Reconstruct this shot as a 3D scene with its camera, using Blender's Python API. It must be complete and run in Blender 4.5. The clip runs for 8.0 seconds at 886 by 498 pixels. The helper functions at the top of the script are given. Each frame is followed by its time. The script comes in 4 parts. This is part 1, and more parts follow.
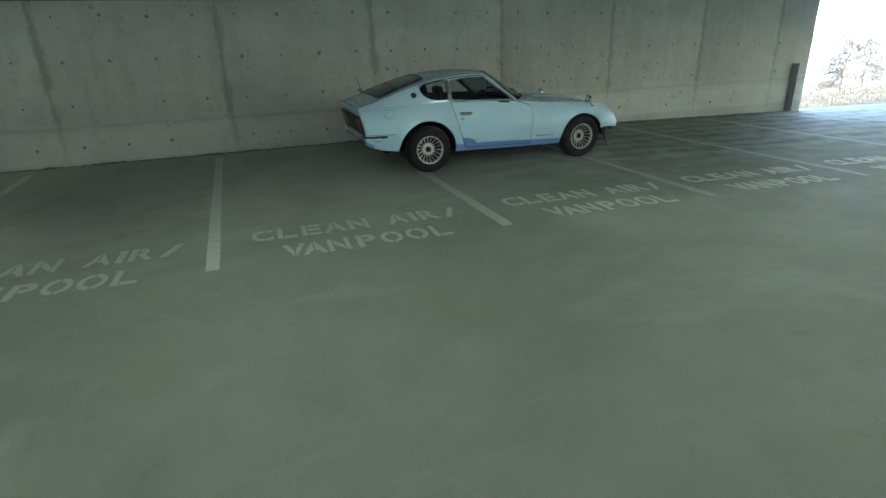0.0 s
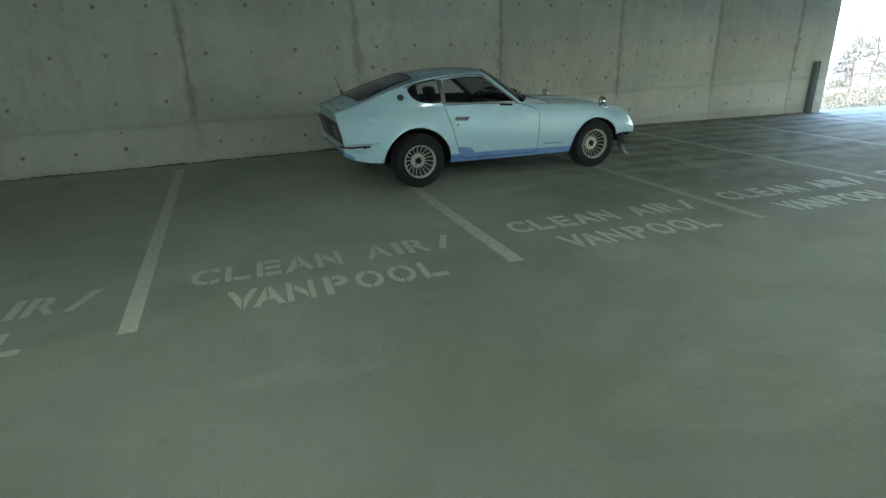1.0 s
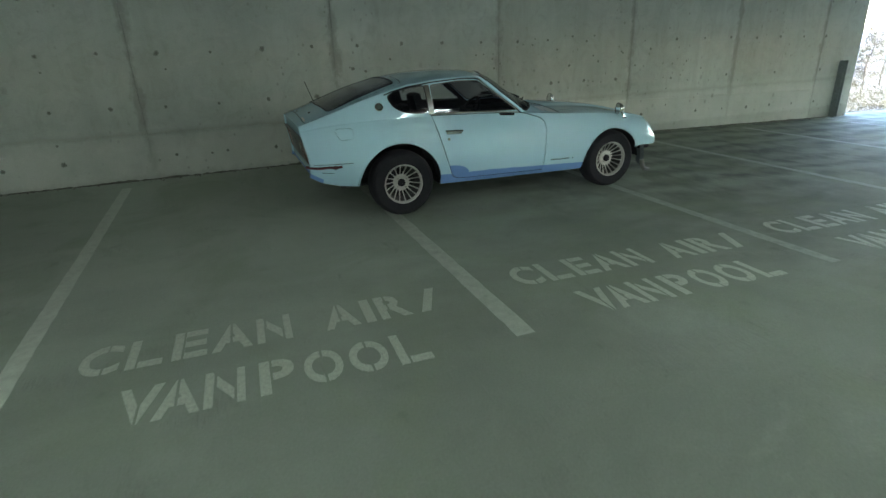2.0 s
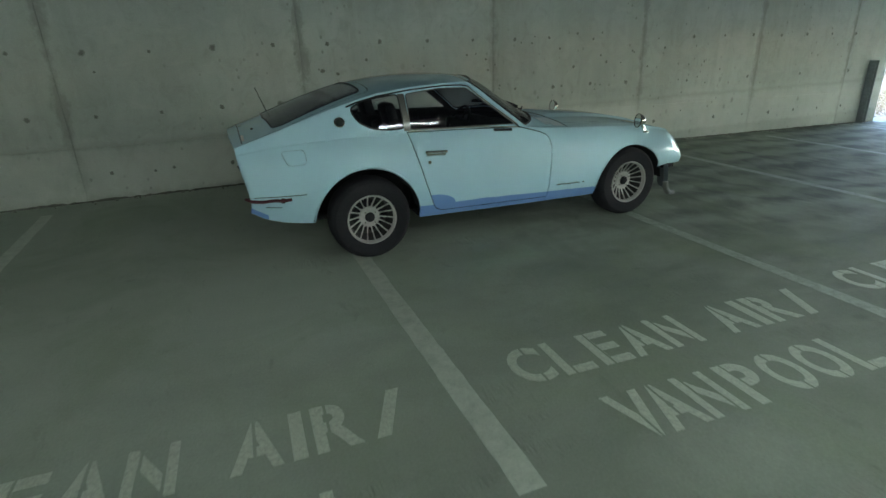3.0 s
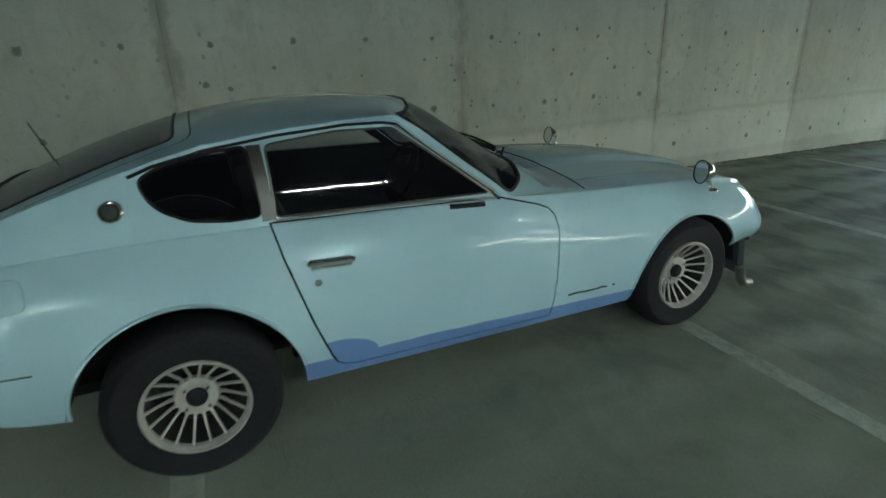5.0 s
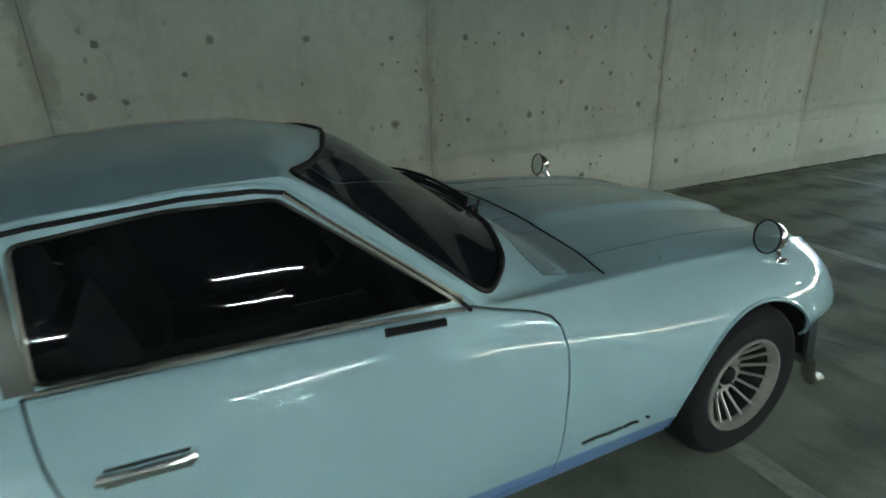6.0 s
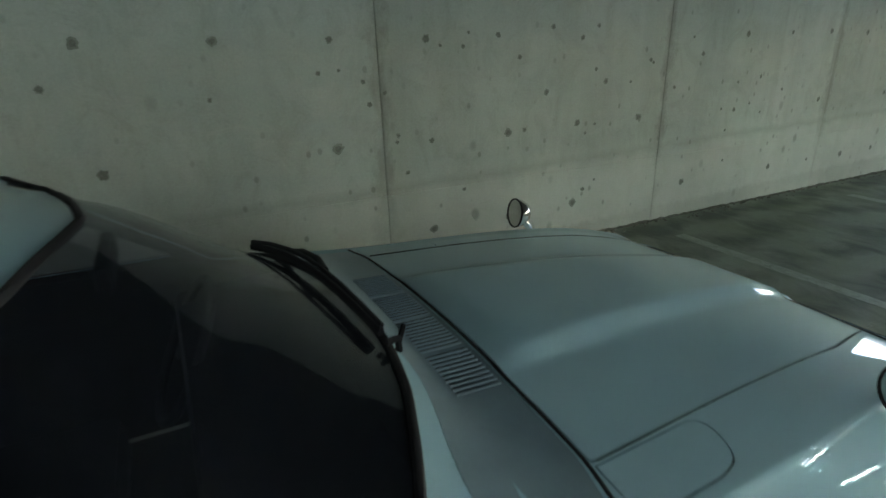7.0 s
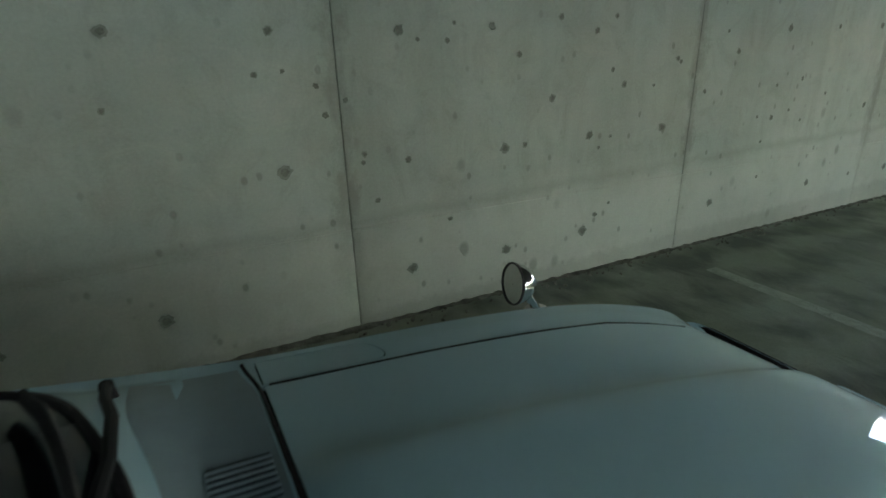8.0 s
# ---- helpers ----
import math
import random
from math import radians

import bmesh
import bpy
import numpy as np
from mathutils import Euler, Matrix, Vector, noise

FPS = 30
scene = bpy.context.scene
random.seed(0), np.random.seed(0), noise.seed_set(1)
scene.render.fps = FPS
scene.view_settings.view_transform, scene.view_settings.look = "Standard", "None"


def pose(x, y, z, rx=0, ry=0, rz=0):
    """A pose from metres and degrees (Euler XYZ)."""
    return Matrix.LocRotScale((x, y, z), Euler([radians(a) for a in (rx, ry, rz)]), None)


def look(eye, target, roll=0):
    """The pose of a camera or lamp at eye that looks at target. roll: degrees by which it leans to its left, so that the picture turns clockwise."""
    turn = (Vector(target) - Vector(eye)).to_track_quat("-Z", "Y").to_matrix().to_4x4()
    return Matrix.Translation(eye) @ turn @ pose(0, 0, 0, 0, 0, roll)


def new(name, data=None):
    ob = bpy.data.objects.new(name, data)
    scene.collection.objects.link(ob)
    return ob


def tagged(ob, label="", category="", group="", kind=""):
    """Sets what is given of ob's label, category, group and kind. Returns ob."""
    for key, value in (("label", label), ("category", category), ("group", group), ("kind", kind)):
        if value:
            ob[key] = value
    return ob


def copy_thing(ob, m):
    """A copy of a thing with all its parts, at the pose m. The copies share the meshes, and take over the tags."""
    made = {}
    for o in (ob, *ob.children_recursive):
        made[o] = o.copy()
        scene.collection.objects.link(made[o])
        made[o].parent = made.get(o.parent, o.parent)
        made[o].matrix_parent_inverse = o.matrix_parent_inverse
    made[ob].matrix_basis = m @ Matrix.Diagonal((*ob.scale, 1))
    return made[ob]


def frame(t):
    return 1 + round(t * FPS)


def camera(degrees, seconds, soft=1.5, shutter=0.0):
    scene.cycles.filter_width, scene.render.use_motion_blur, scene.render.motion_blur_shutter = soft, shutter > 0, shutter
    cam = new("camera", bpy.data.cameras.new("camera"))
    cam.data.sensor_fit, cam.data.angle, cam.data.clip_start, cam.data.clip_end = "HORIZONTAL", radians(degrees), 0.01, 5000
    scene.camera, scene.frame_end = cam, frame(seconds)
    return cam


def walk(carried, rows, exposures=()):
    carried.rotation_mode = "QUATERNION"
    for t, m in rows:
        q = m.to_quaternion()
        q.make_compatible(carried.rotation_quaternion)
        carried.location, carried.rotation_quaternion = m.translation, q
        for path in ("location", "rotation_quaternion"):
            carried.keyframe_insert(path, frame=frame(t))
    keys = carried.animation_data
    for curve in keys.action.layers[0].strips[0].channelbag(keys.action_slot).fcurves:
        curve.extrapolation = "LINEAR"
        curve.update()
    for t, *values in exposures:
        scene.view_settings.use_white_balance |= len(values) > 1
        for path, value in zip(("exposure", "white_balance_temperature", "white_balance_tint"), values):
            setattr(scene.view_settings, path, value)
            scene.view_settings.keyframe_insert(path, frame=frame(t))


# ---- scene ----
cam = camera(78.9, 8.0, soft=1.5, shutter=0.3)
PATH = [
    (0.0, (-0.012, 0.666, 1.565), (0.629, 2.421, 0.852), -1.8),
    (0.5, (0.188, 1.158, 1.533), (0.840, 2.908, 0.818), -1.8),
    (1.0, (0.379, 1.644, 1.487), (1.038, 3.393, 0.776), -1.9),
    (1.5, (0.595, 2.131, 1.479), (1.259, 3.878, 0.766), -2.0),
    (3.0, (1.362, 3.598, 1.467), (2.044, 5.334, 0.746), -2.0),
    (3.5, (1.612, 4.069, 1.435), (2.299, 5.807, 0.723), -2.2),
    (4.0, (1.868, 4.539, 1.438), (2.573, 6.270, 0.724), -2.1),
    (4.5, (2.156, 4.994, 1.431), (2.873, 6.719, 0.716), -2.3),
    (6.0, (2.927, 6.278, 1.438), (3.734, 7.959, 0.715), -1.9),
    (6.5, (3.198, 6.650, 1.443), (4.032, 8.318, 0.721), -1.9),
    (7.0, (3.491, 6.994, 1.444), (4.336, 8.655, 0.719), -2.0),
    (7.5, (3.720, 7.322, 1.414), (4.570, 8.981, 0.690), -2.0),
    (8.0, (3.928, 7.621, 1.407), (4.778, 9.279, 0.681), -1.9),
]
walk(cam, [(t, look(eye, target, roll)) for t, eye, target, roll in PATH],
     exposures=[(0.0, 4.55), (8.0, 4.55)])

# ---- world and light ----
SUN_ELEV, SUN_TURN = 52.0, 160.0        # degrees; the sun stands to the south, over the deck's roof
world = bpy.data.worlds.new("world")
scene.world = world
world.use_nodes = True
wn, wl = world.node_tree.nodes, world.node_tree.links
sky = wn.new("ShaderNodeTexSky")
sky.sky_type, sky.sun_disc = "NISHITA", False
sky.sun_elevation, sky.sun_rotation = radians(SUN_ELEV), radians(SUN_TURN)
wn["Background"].inputs["Strength"].default_value = 0.15
wl.new(sky.outputs[0], wn["Background"].inputs["Color"])
sun = new("sun", bpy.data.lights.new("sun", "SUN"))
sun.data.energy, sun.data.angle, sun.data.color = 2.2, radians(0.6), (1.0, 0.97, 0.92)
sun.rotation_euler = (radians(90 - SUN_ELEV), 0, radians(180 - SUN_TURN))

# ---- plan, in metres ----
WALL_Y = 10.1              # face of the long concrete wall
WALL_END = 12.66           # where the wall stops and the open side begins
CEIL_Z = 2.27
CAR_X, CAR_Y = 2.24, 8.04  # rear axle and centre line of the car
TUBE_Y = (3.8, -0.6)   # rows of tube lights


def drop(x):
    """The deck falls gently towards the open end."""
    d = max(0.0, x - 2.2)
    return -0.024 * d * d / (d + 3.0)

# ---- materials ----
class Mat:
    """A small wrapper that builds one node material step by step."""

    def __init__(self, name, colour, rough=0.6, metal=0.0, fixed=False):
        self.fixed = fixed
        self.m = bpy.data.materials.new(name)
        self.m.use_nodes = True
        self.t = self.m.node_tree
        self.b = self.t.nodes["Principled BSDF"]
        self.set("Base Color", (*colour, 1)), self.set("Roughness", rough), self.set("Metallic", metal)
        self.co = None

    def set(self, key, v):
        if isinstance(v, bpy.types.NodeSocket):
            self.t.links.new(v, self.b.inputs[key])
        else:
            self.b.inputs[key].default_value = v
        return self

    def node(self, kind, **inputs):
        n = self.t.nodes.new("ShaderNode" + kind)
        for k, v in inputs.items():
            s = n.inputs[k.replace("_", " ")]
            if isinstance(v, bpy.types.NodeSocket):
                self.t.links.new(v, s)
            else:
                s.default_value = v
        return n

    def coord(self, scale=(1, 1, 1), turn=0.0):
        if self.co is None:
            self.co = self.node("NewGeometry").outputs["Position"] if self.fixed else self.node("TexCoord").outputs["Object"]
        n = self.node("Mapping", Vector=self.co, Scale=scale, Rotation=(0, 0, turn))
        return n.outputs[0]

    def noise(self, scale, detail=4.0, rough=0.55, stretch=(1, 1, 1), warp=0.0, turn=0.0):
        n = self.node("TexNoise", Vector=self.coord(stretch, turn), Scale=scale, Detail=detail, Roughness=rough, Distortion=warp)
        return n.outputs[0]

    def ramp(self, fac, stops):
        n = self.node("ValToRGB", Fac=fac)
        e = n.color_ramp.elements
        while len(e) < len(stops):
            e.new(0.5)
        for el, (p, c) in zip(e, stops):
            el.position = p
            el.color = (*c, 1) if not isinstance(c, (int, float)) else (c, c, c, 1)
        return n.outputs[0]

    def mix(self, fac, a, b, mode="MIX"):
        n = self.t.nodes.new("ShaderNodeMix")
        n.data_type, n.blend_type = "RGBA", mode
        for s, v in ((n.inputs[0], fac), (n.inputs[6], a), (n.inputs[7], b)):
            if isinstance(v, bpy.types.NodeSocket):
                self.t.links.new(v, s)
            elif isinstance(v, tuple):
                s.default_value = (*v, 1)
            else:
                s.default_value = v
        return n.outputs[2]

    def math(self, op, a, b=0.0, c=0.0):
        n = self.t.nodes.new("ShaderNodeMath")
        n.operation = op
        for s, v in zip(n.inputs, (a, b, c)):
            if isinstance(v, bpy.types.NodeSocket):
                self.t.links.new(v, s)
            else:
                s.default_value = v
        return n.outputs[0]

    def bump(self, height, strength=0.3, dist=0.01):
        n = self.node("Bump", Height=height, Strength=strength, Distance=dist)
        self.t.links.new(n.outputs[0], self.b.inputs["Normal"])
        return self


def floor_material():
    k = Mat("floor_concrete", (0.2, 0.22, 0.2), 0.5)
    k.set("Specular IOR Level", 0.16)
    big = k.ramp(k.noise(0.3, 5, 0.6, (1, 1.5, 1), 0.6), [(0.32, 0.0), (0.68, 1.0)])
    mid = k.ramp(k.noise(1.5, 6, 0.65, (1, 1, 1), 0.8), [(0.3, 0.0), (0.7, 1.0)])
    fine = k.noise(90, 4, 0.7)
    swirl = k.noise(34, 3, 0.6, (1, 0.18, 1), 1.2, 0.15)
    patch = k.ramp(k.noise(1.9, 4, 0.6, (0.6, 1.5, 1), 0.8), [(0.55, 0.0), (0.66, 1.0)])
    ridge = k.math("MULTIPLY", k.ramp(swirl, [(0.42, 0.0), (0.62, 1.0)]), patch)
    c = k.mix(big, (0.238, 0.273, 0.224), (0.385, 0.433, 0.356))
    c = k.mix(k.math("MULTIPLY", mid, 0.5), c, (0.235, 0.262, 0.215))
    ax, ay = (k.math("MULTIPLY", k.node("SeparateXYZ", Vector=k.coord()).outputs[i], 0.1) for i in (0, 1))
    # paler foreground tone painted in for the brighter light over the aisle
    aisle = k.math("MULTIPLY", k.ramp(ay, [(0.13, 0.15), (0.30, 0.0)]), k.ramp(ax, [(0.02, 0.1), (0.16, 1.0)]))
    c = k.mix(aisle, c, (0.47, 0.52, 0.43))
    # stretch before the stalls toned darker in colour, to offset strong light from the tubes
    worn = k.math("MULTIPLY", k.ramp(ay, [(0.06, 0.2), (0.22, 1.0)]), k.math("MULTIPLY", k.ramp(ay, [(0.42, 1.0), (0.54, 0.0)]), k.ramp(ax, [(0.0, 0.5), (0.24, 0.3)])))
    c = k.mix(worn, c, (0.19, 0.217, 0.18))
    # tyre dirt in wavy bands across the stalls, laid on darker with x to offset over-bright floor
    damp = k.ramp(k.noise(2.6, 4, 0.55, (0.5, 1.0, 1), 0.5, 0.25), [(0.36, 0.0), (0.64, 1.0)])
    y = k.node("SeparateXYZ", Vector=k.coord()).outputs[1]
    stall = k.ramp(k.math("MULTIPLY_ADD", y, 0.1, 0.0), [(0.44, 0.12), (0.62, 1.0)])
    c = k.mix(k.math("MULTIPLY", k.math("MULTIPLY", damp, stall), k.ramp(k.math("MULTIPLY", k.node("SeparateXYZ", Vector=k.coord()).outputs[0], 0.1), [(0.24, 0.30), (0.5, 0.62)])), c, (0.095, 0.106, 0.094))
    # stalls past x 2 toned darker than the aisle, to hold down the light on them
    dim_stalls = k.math("MULTIPLY", k.ramp(k.math("MULTIPLY", y, 0.1), [(0.40, 0.0), (0.54, 1.0)]), k.ramp(k.math("MULTIPLY", k.node("SeparateXYZ", Vector=k.coord()).outputs[0], 0.1), [(0.20, 0.0), (0.33, 0.32)]))
    c = k.mix(dim_stalls, c, (0.145, 0.168, 0.142))
    # stalls behind the car painted paler, in place of lamp light missing there
    lit_stalls = k.math("MULTIPLY", k.ramp(k.math("MULTIPLY", y, 0.1), [(0.50, 0.0), (0.68, 1.0)]), k.ramp(k.math("MULTIPLY", k.node("SeparateXYZ", Vector=k.coord()).outputs[0], 0.1), [(0.12, 0.8), (0.36, 0.0)]))
    c = k.mix(lit_stalls, c, (0.45, 0.50, 0.42))
    # rows of wet tyre dirt in the free stalls beside the nose of the car, darkened further against over-bright floor
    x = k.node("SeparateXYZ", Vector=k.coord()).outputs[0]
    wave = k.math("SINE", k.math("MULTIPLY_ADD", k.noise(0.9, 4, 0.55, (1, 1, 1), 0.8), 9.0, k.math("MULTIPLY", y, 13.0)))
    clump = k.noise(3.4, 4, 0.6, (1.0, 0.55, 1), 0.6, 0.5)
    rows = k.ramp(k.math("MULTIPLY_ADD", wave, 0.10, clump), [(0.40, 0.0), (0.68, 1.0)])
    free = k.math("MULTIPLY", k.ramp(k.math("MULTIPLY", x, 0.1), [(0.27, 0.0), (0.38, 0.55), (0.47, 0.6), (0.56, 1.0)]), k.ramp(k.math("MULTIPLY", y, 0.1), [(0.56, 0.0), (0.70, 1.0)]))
    # base paled first, standing in for daylight from the open end
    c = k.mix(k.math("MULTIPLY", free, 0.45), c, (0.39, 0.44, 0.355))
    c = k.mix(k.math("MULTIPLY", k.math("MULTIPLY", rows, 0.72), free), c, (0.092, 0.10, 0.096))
    pale = k.ramp(k.noise(0.8, 5, 0.65, (0.7, 1.3, 1), 1.2), [(0.56, 0.0), (0.74, 1.0)])
    c = k.mix(k.math("MULTIPLY", k.math("MULTIPLY", pale, 0.45), k.math("SUBTRACT", 1.0, k.math("MULTIPLY", free, 0.7))), c, (0.38, 0.42, 0.345))
    moss = k.ramp(k.noise(1.1, 5, 0.6, (1, 0.8, 1), 0.9), [(0.48, 0.0), (0.66, 1.0)])
    c = k.mix(k.math("MULTIPLY", moss, 0.4), c, (0.235, 0.285, 0.19))
    scuff = k.ramp(k.noise(9, 4, 0.7, (1, 0.35, 1), 1.0, 0.6), [(0.62, 0.0), (0.74, 1.0)])
    c = k.mix(k.math("MULTIPLY", scuff, 0.3), c, (0.15, 0.165, 0.14))
    spots = k.ramp(k.noise(4.2, 2, 0.5), [(0.69, 0.0), (0.75, 1.0)])
    c = k.mix(k.math("MULTIPLY", spots, 0.14), c, (0.06, 0.065, 0.06))
    # ridges darkened in colour too, since their relief shading alone is faint
    c = k.mix(k.math("MULTIPLY", ridge, 0.15), c, (0.17, 0.19, 0.16))
    c = k.mix(0.10, c, k.ramp(fine, [(0.3, 0.0), (0.7, 1.0)]), "OVERLAY")
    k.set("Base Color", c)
    k.set("Roughness", k.math("MULTIPLY_ADD", mid, 0.2, 0.66))
    h = k.math("ADD", k.math("MULTIPLY", fine, 0.10), ridge)
    return k.bump(h, 0.75, 0.007).m


def wall_material():
    k = Mat("wall_concrete", (0.36, 0.37, 0.32), 0.75, fixed=True)
    rnd = k.node("ObjectInfo").outputs["Random"]
    big = k.ramp(k.noise(0.8, 5, 0.6, (0.7, 1, 1.2), 0.5), [(0.3, 0.0), (0.7, 1.0)])
    c = k.mix(big, (0.345, 0.388, 0.343), (0.465, 0.515, 0.46))
    c = k.mix(k.math("MULTIPLY", rnd, 0.3), c, (0.36, 0.375, 0.31))
    runs = k.ramp(k.noise(2.4, 5, 0.6, (1.7, 1, 0.14), 0.5), [(0.46, 0.0), (0.72, 1.0)])
    c = k.mix(k.math("MULTIPLY", runs, 0.3), c, (0.235, 0.25, 0.20))
    clouds = k.ramp(k.noise(4.5, 6, 0.72, (1, 1, 0.8), 1.4), [(0.48, 0.0), (0.72, 1.0)])
    c = k.mix(k.math("MULTIPLY", clouds, 0.42), c, (0.245, 0.255, 0.21))
    pale = k.ramp(k.noise(2.0, 5, 0.7, (1, 1, 1.6), 0.8), [(0.55, 0.0), (0.75, 1.0)])
    c = k.mix(k.math("MULTIPLY", pale, 0.35), c, (0.52, 0.53, 0.46))
    # darker leakage beside the panel joints
    lx = k.node("SeparateXYZ", Vector=k.node("TexCoord").outputs["Object"]).outputs[0]
    ragged = k.math("MULTIPLY_ADD", k.noise(4.5, 6, 0.7, (1.2, 1, 0.7)), 0.36, -0.18)
    near = k.math("SUBTRACT", k.math("ADD", k.math("ABSOLUTE", lx), ragged), 1.115)
    near = k.math("MINIMUM", k.math("MULTIPLY", k.math("MAXIMUM", near, 0.0), 9.0), 0.6)
    c = k.mix(near, c, (0.20, 0.21, 0.17))
    pz = k.node("SeparateXYZ", Vector=k.coord()).outputs[2]
    seam = k.math("ABSOLUTE", k.math("SUBTRACT", k.math("MULTIPLY_ADD", k.noise(3.0, 5, 0.7), 0.14, pz), 0.635))
    seam = k.math("MULTIPLY", k.math("MAXIMUM", k.math("SUBTRACT", 0.05, seam), 0.0), 9.0)
    c = k.mix(seam, c, (0.21, 0.22, 0.18))
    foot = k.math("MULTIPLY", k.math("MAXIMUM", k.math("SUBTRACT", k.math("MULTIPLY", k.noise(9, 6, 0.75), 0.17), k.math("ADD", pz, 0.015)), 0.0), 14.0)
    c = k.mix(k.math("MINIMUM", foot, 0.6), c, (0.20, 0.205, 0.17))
    # the lowest lift is painted paler, for the brighter light low on the wall
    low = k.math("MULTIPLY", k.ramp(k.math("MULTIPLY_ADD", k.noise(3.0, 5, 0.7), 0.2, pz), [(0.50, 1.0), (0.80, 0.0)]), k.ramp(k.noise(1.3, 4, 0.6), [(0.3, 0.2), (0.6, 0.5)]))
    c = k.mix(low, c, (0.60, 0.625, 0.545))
    # bug holes: sparse dark pits, some with a drip under them
    pits = None
    for scale, keep, base, spread in ((6.0, 0.76, 0.08, 0.17), (13.0, 0.70, 0.09, 0.24)):
        v = k.node("TexVoronoi", Vector=k.coord((1, 0.05, 0.72)), Scale=scale, Randomness=1.0)
        rgb = k.node("SeparateColor", Color=v.outputs["Color"])
        size = k.math("MULTIPLY_ADD", rgb.outputs[1], spread, base)
        soft = k.math("MINIMUM", k.math("MULTIPLY", k.math("MAXIMUM", k.math("SUBTRACT", size, v.outputs["Distance"]), 0.0), 9.0), 1.0)
        pit = k.math("MULTIPLY", soft, k.math("GREATER_THAN", rgb.outputs[0], keep))
        pits = pit if pits is None else k.math("MAXIMUM", pits, pit)
    patchy = k.ramp(k.noise(0.75, 3, 0.55), [(0.36, 0.0), (0.54, 1.0)])
    pits = k.math("MULTIPLY", pits, patchy)
    c = k.mix(k.math("MULTIPLY", pits, 0.5), c, (0.14, 0.148, 0.12))
    fine = k.noise(70, 5, 0.7)
    c = k.mix(0.07, c, k.ramp(fine, [(0.3, 0.0), (0.7, 1.0)]), "OVERLAY")
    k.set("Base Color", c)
    h = k.math("SUBTRACT", k.math("MULTIPLY", fine, 0.12), pits)
    return k.bump(h, 0.35, 0.006).m


def paint_material(name, colour, under, wear=0.5):
    k = Mat(name, colour, 0.6)
    worn = k.ramp(k.noise(14, 6, 0.7, warp=0.5), [(0.40, 0.0), (0.72, 1.0)])
    fine = k.ramp(k.noise(120, 3, 0.7), [(0.42, 0.0), (0.7, 1.0)])
    w = k.math("MULTIPLY", k.math("ADD", worn, k.math("MULTIPLY", fine, 0.5)), wear)
    k.set("Base Color", k.mix(w, colour, under))
    return k.bump(k.noise(90, 4, 0.7), 0.2, 0.003).m


def car_paint():
    k = Mat("car_paint", (0.40, 0.62, 0.66), 0.5)
    k.set("Coat Weight", 1.0).set("Coat Roughness", 0.015).set("Coat IOR", 1.42).set("Specular IOR Level", 0.05)
    sep = k.node("SeparateXYZ", Vector=k.coord())
    x, z = sep.outputs[0], sep.outputs[2]
    wob = k.math("MULTIPLY_ADD", k.noise(5, 2), 0.012, -0.006)
    edge = k.math("ADD", k.math("MINIMUM", k.math("MULTIPLY_ADD", x, -0.031, 0.355), 0.328), wob)
    strip = k.math("LESS_THAN", z, edge)
    strip = k.math("MULTIPLY", strip, k.math("GREATER_THAN", x, 0.2))
    dx = k.math("DIVIDE", k.math("SUBTRACT", x, 0.49), 0.175)
    dz = k.math("DIVIDE", k.math("SUBTRACT", z, 0.325), 0.082)
    r = k.math("ADD", k.math("MULTIPLY", dx, dx), k.math("MULTIPLY", dz, dz))
    lobe = k.math("MULTIPLY", k.math("LESS_THAN", r, 1.0), k.math("GREATER_THAN", k.math("MULTIPLY_ADD", z, 0.302, x), 0.588))
    blue = k.math("MAXIMUM", strip, lobe)
    tail = k.math("MULTIPLY", k.math("LESS_THAN", x, -0.69), k.math("LESS_THAN", z, k.math("MULTIPLY_ADD", x, -0.55, -0.005)))
    blue = k.math("MAXIMUM", blue, tail)
    dust_haze = k.ramp(k.noise(1.7, 5, 0.6), [(0.3, 0.0), (0.7, 1.0)])
    base = k.mix(dust_haze, (0.43, 0.655, 0.745), (0.415, 0.635, 0.725))
    k.set("Base Color", k.mix(blue, base, (0.17, 0.31, 0.62)))
    k.set("Roughness", 0.5)
    return k.m


def glass_material(name, tint, dirt=0.012):
    m = bpy.data.materials.new(name)
    m.use_nodes = True
    n, l = m.node_tree.nodes, m.node_tree.links
    n.clear()
    out, mix = n.new("ShaderNodeOutputMaterial"), n.new("ShaderNodeMixShader")
    tr, gl, fr = n.new("ShaderNodeBsdfTransparent"), n.new("ShaderNodeBsdfGlossy"), n.new("ShaderNodeLayerWeight")
    tr.inputs[0].default_value = (*tint, 1)
    gl.inputs["Roughness"].default_value = 0.02
    fr.inputs["Blend"].default_value = 0.5
    po, ma = n.new("ShaderNodeMath"), n.new("ShaderNodeMath")
    po.operation, ma.operation = "POWER", "MULTIPLY_ADD"
    po.inputs[1].default_value, ma.inputs[1].default_value, ma.inputs[2].default_value = 5.0, 0.95, 0.035
    l.new(fr.outputs["Facing"], po.inputs[0]), l.new(po.outputs[0], ma.inputs[0])
    l.new(ma.outputs[0], mix.inputs[0]), l.new(tr.outputs[0], mix.inputs[1]), l.new(gl.outputs[0], mix.inputs[2])
    # bluish diffuse haze painted into the glass by the share dirt, lifting dark panes
    film, dust_haze = n.new("ShaderNodeMixShader"), n.new("ShaderNodeBsdfDiffuse")
    dust_haze.inputs[0].default_value = (0.30, 0.33, 0.42, 1)
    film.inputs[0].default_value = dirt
    l.new(mix.outputs[0], film.inputs[1]), l.new(dust_haze.outputs[0], film.inputs[2]), l.new(film.outputs[0], out.inputs[0])
    return m


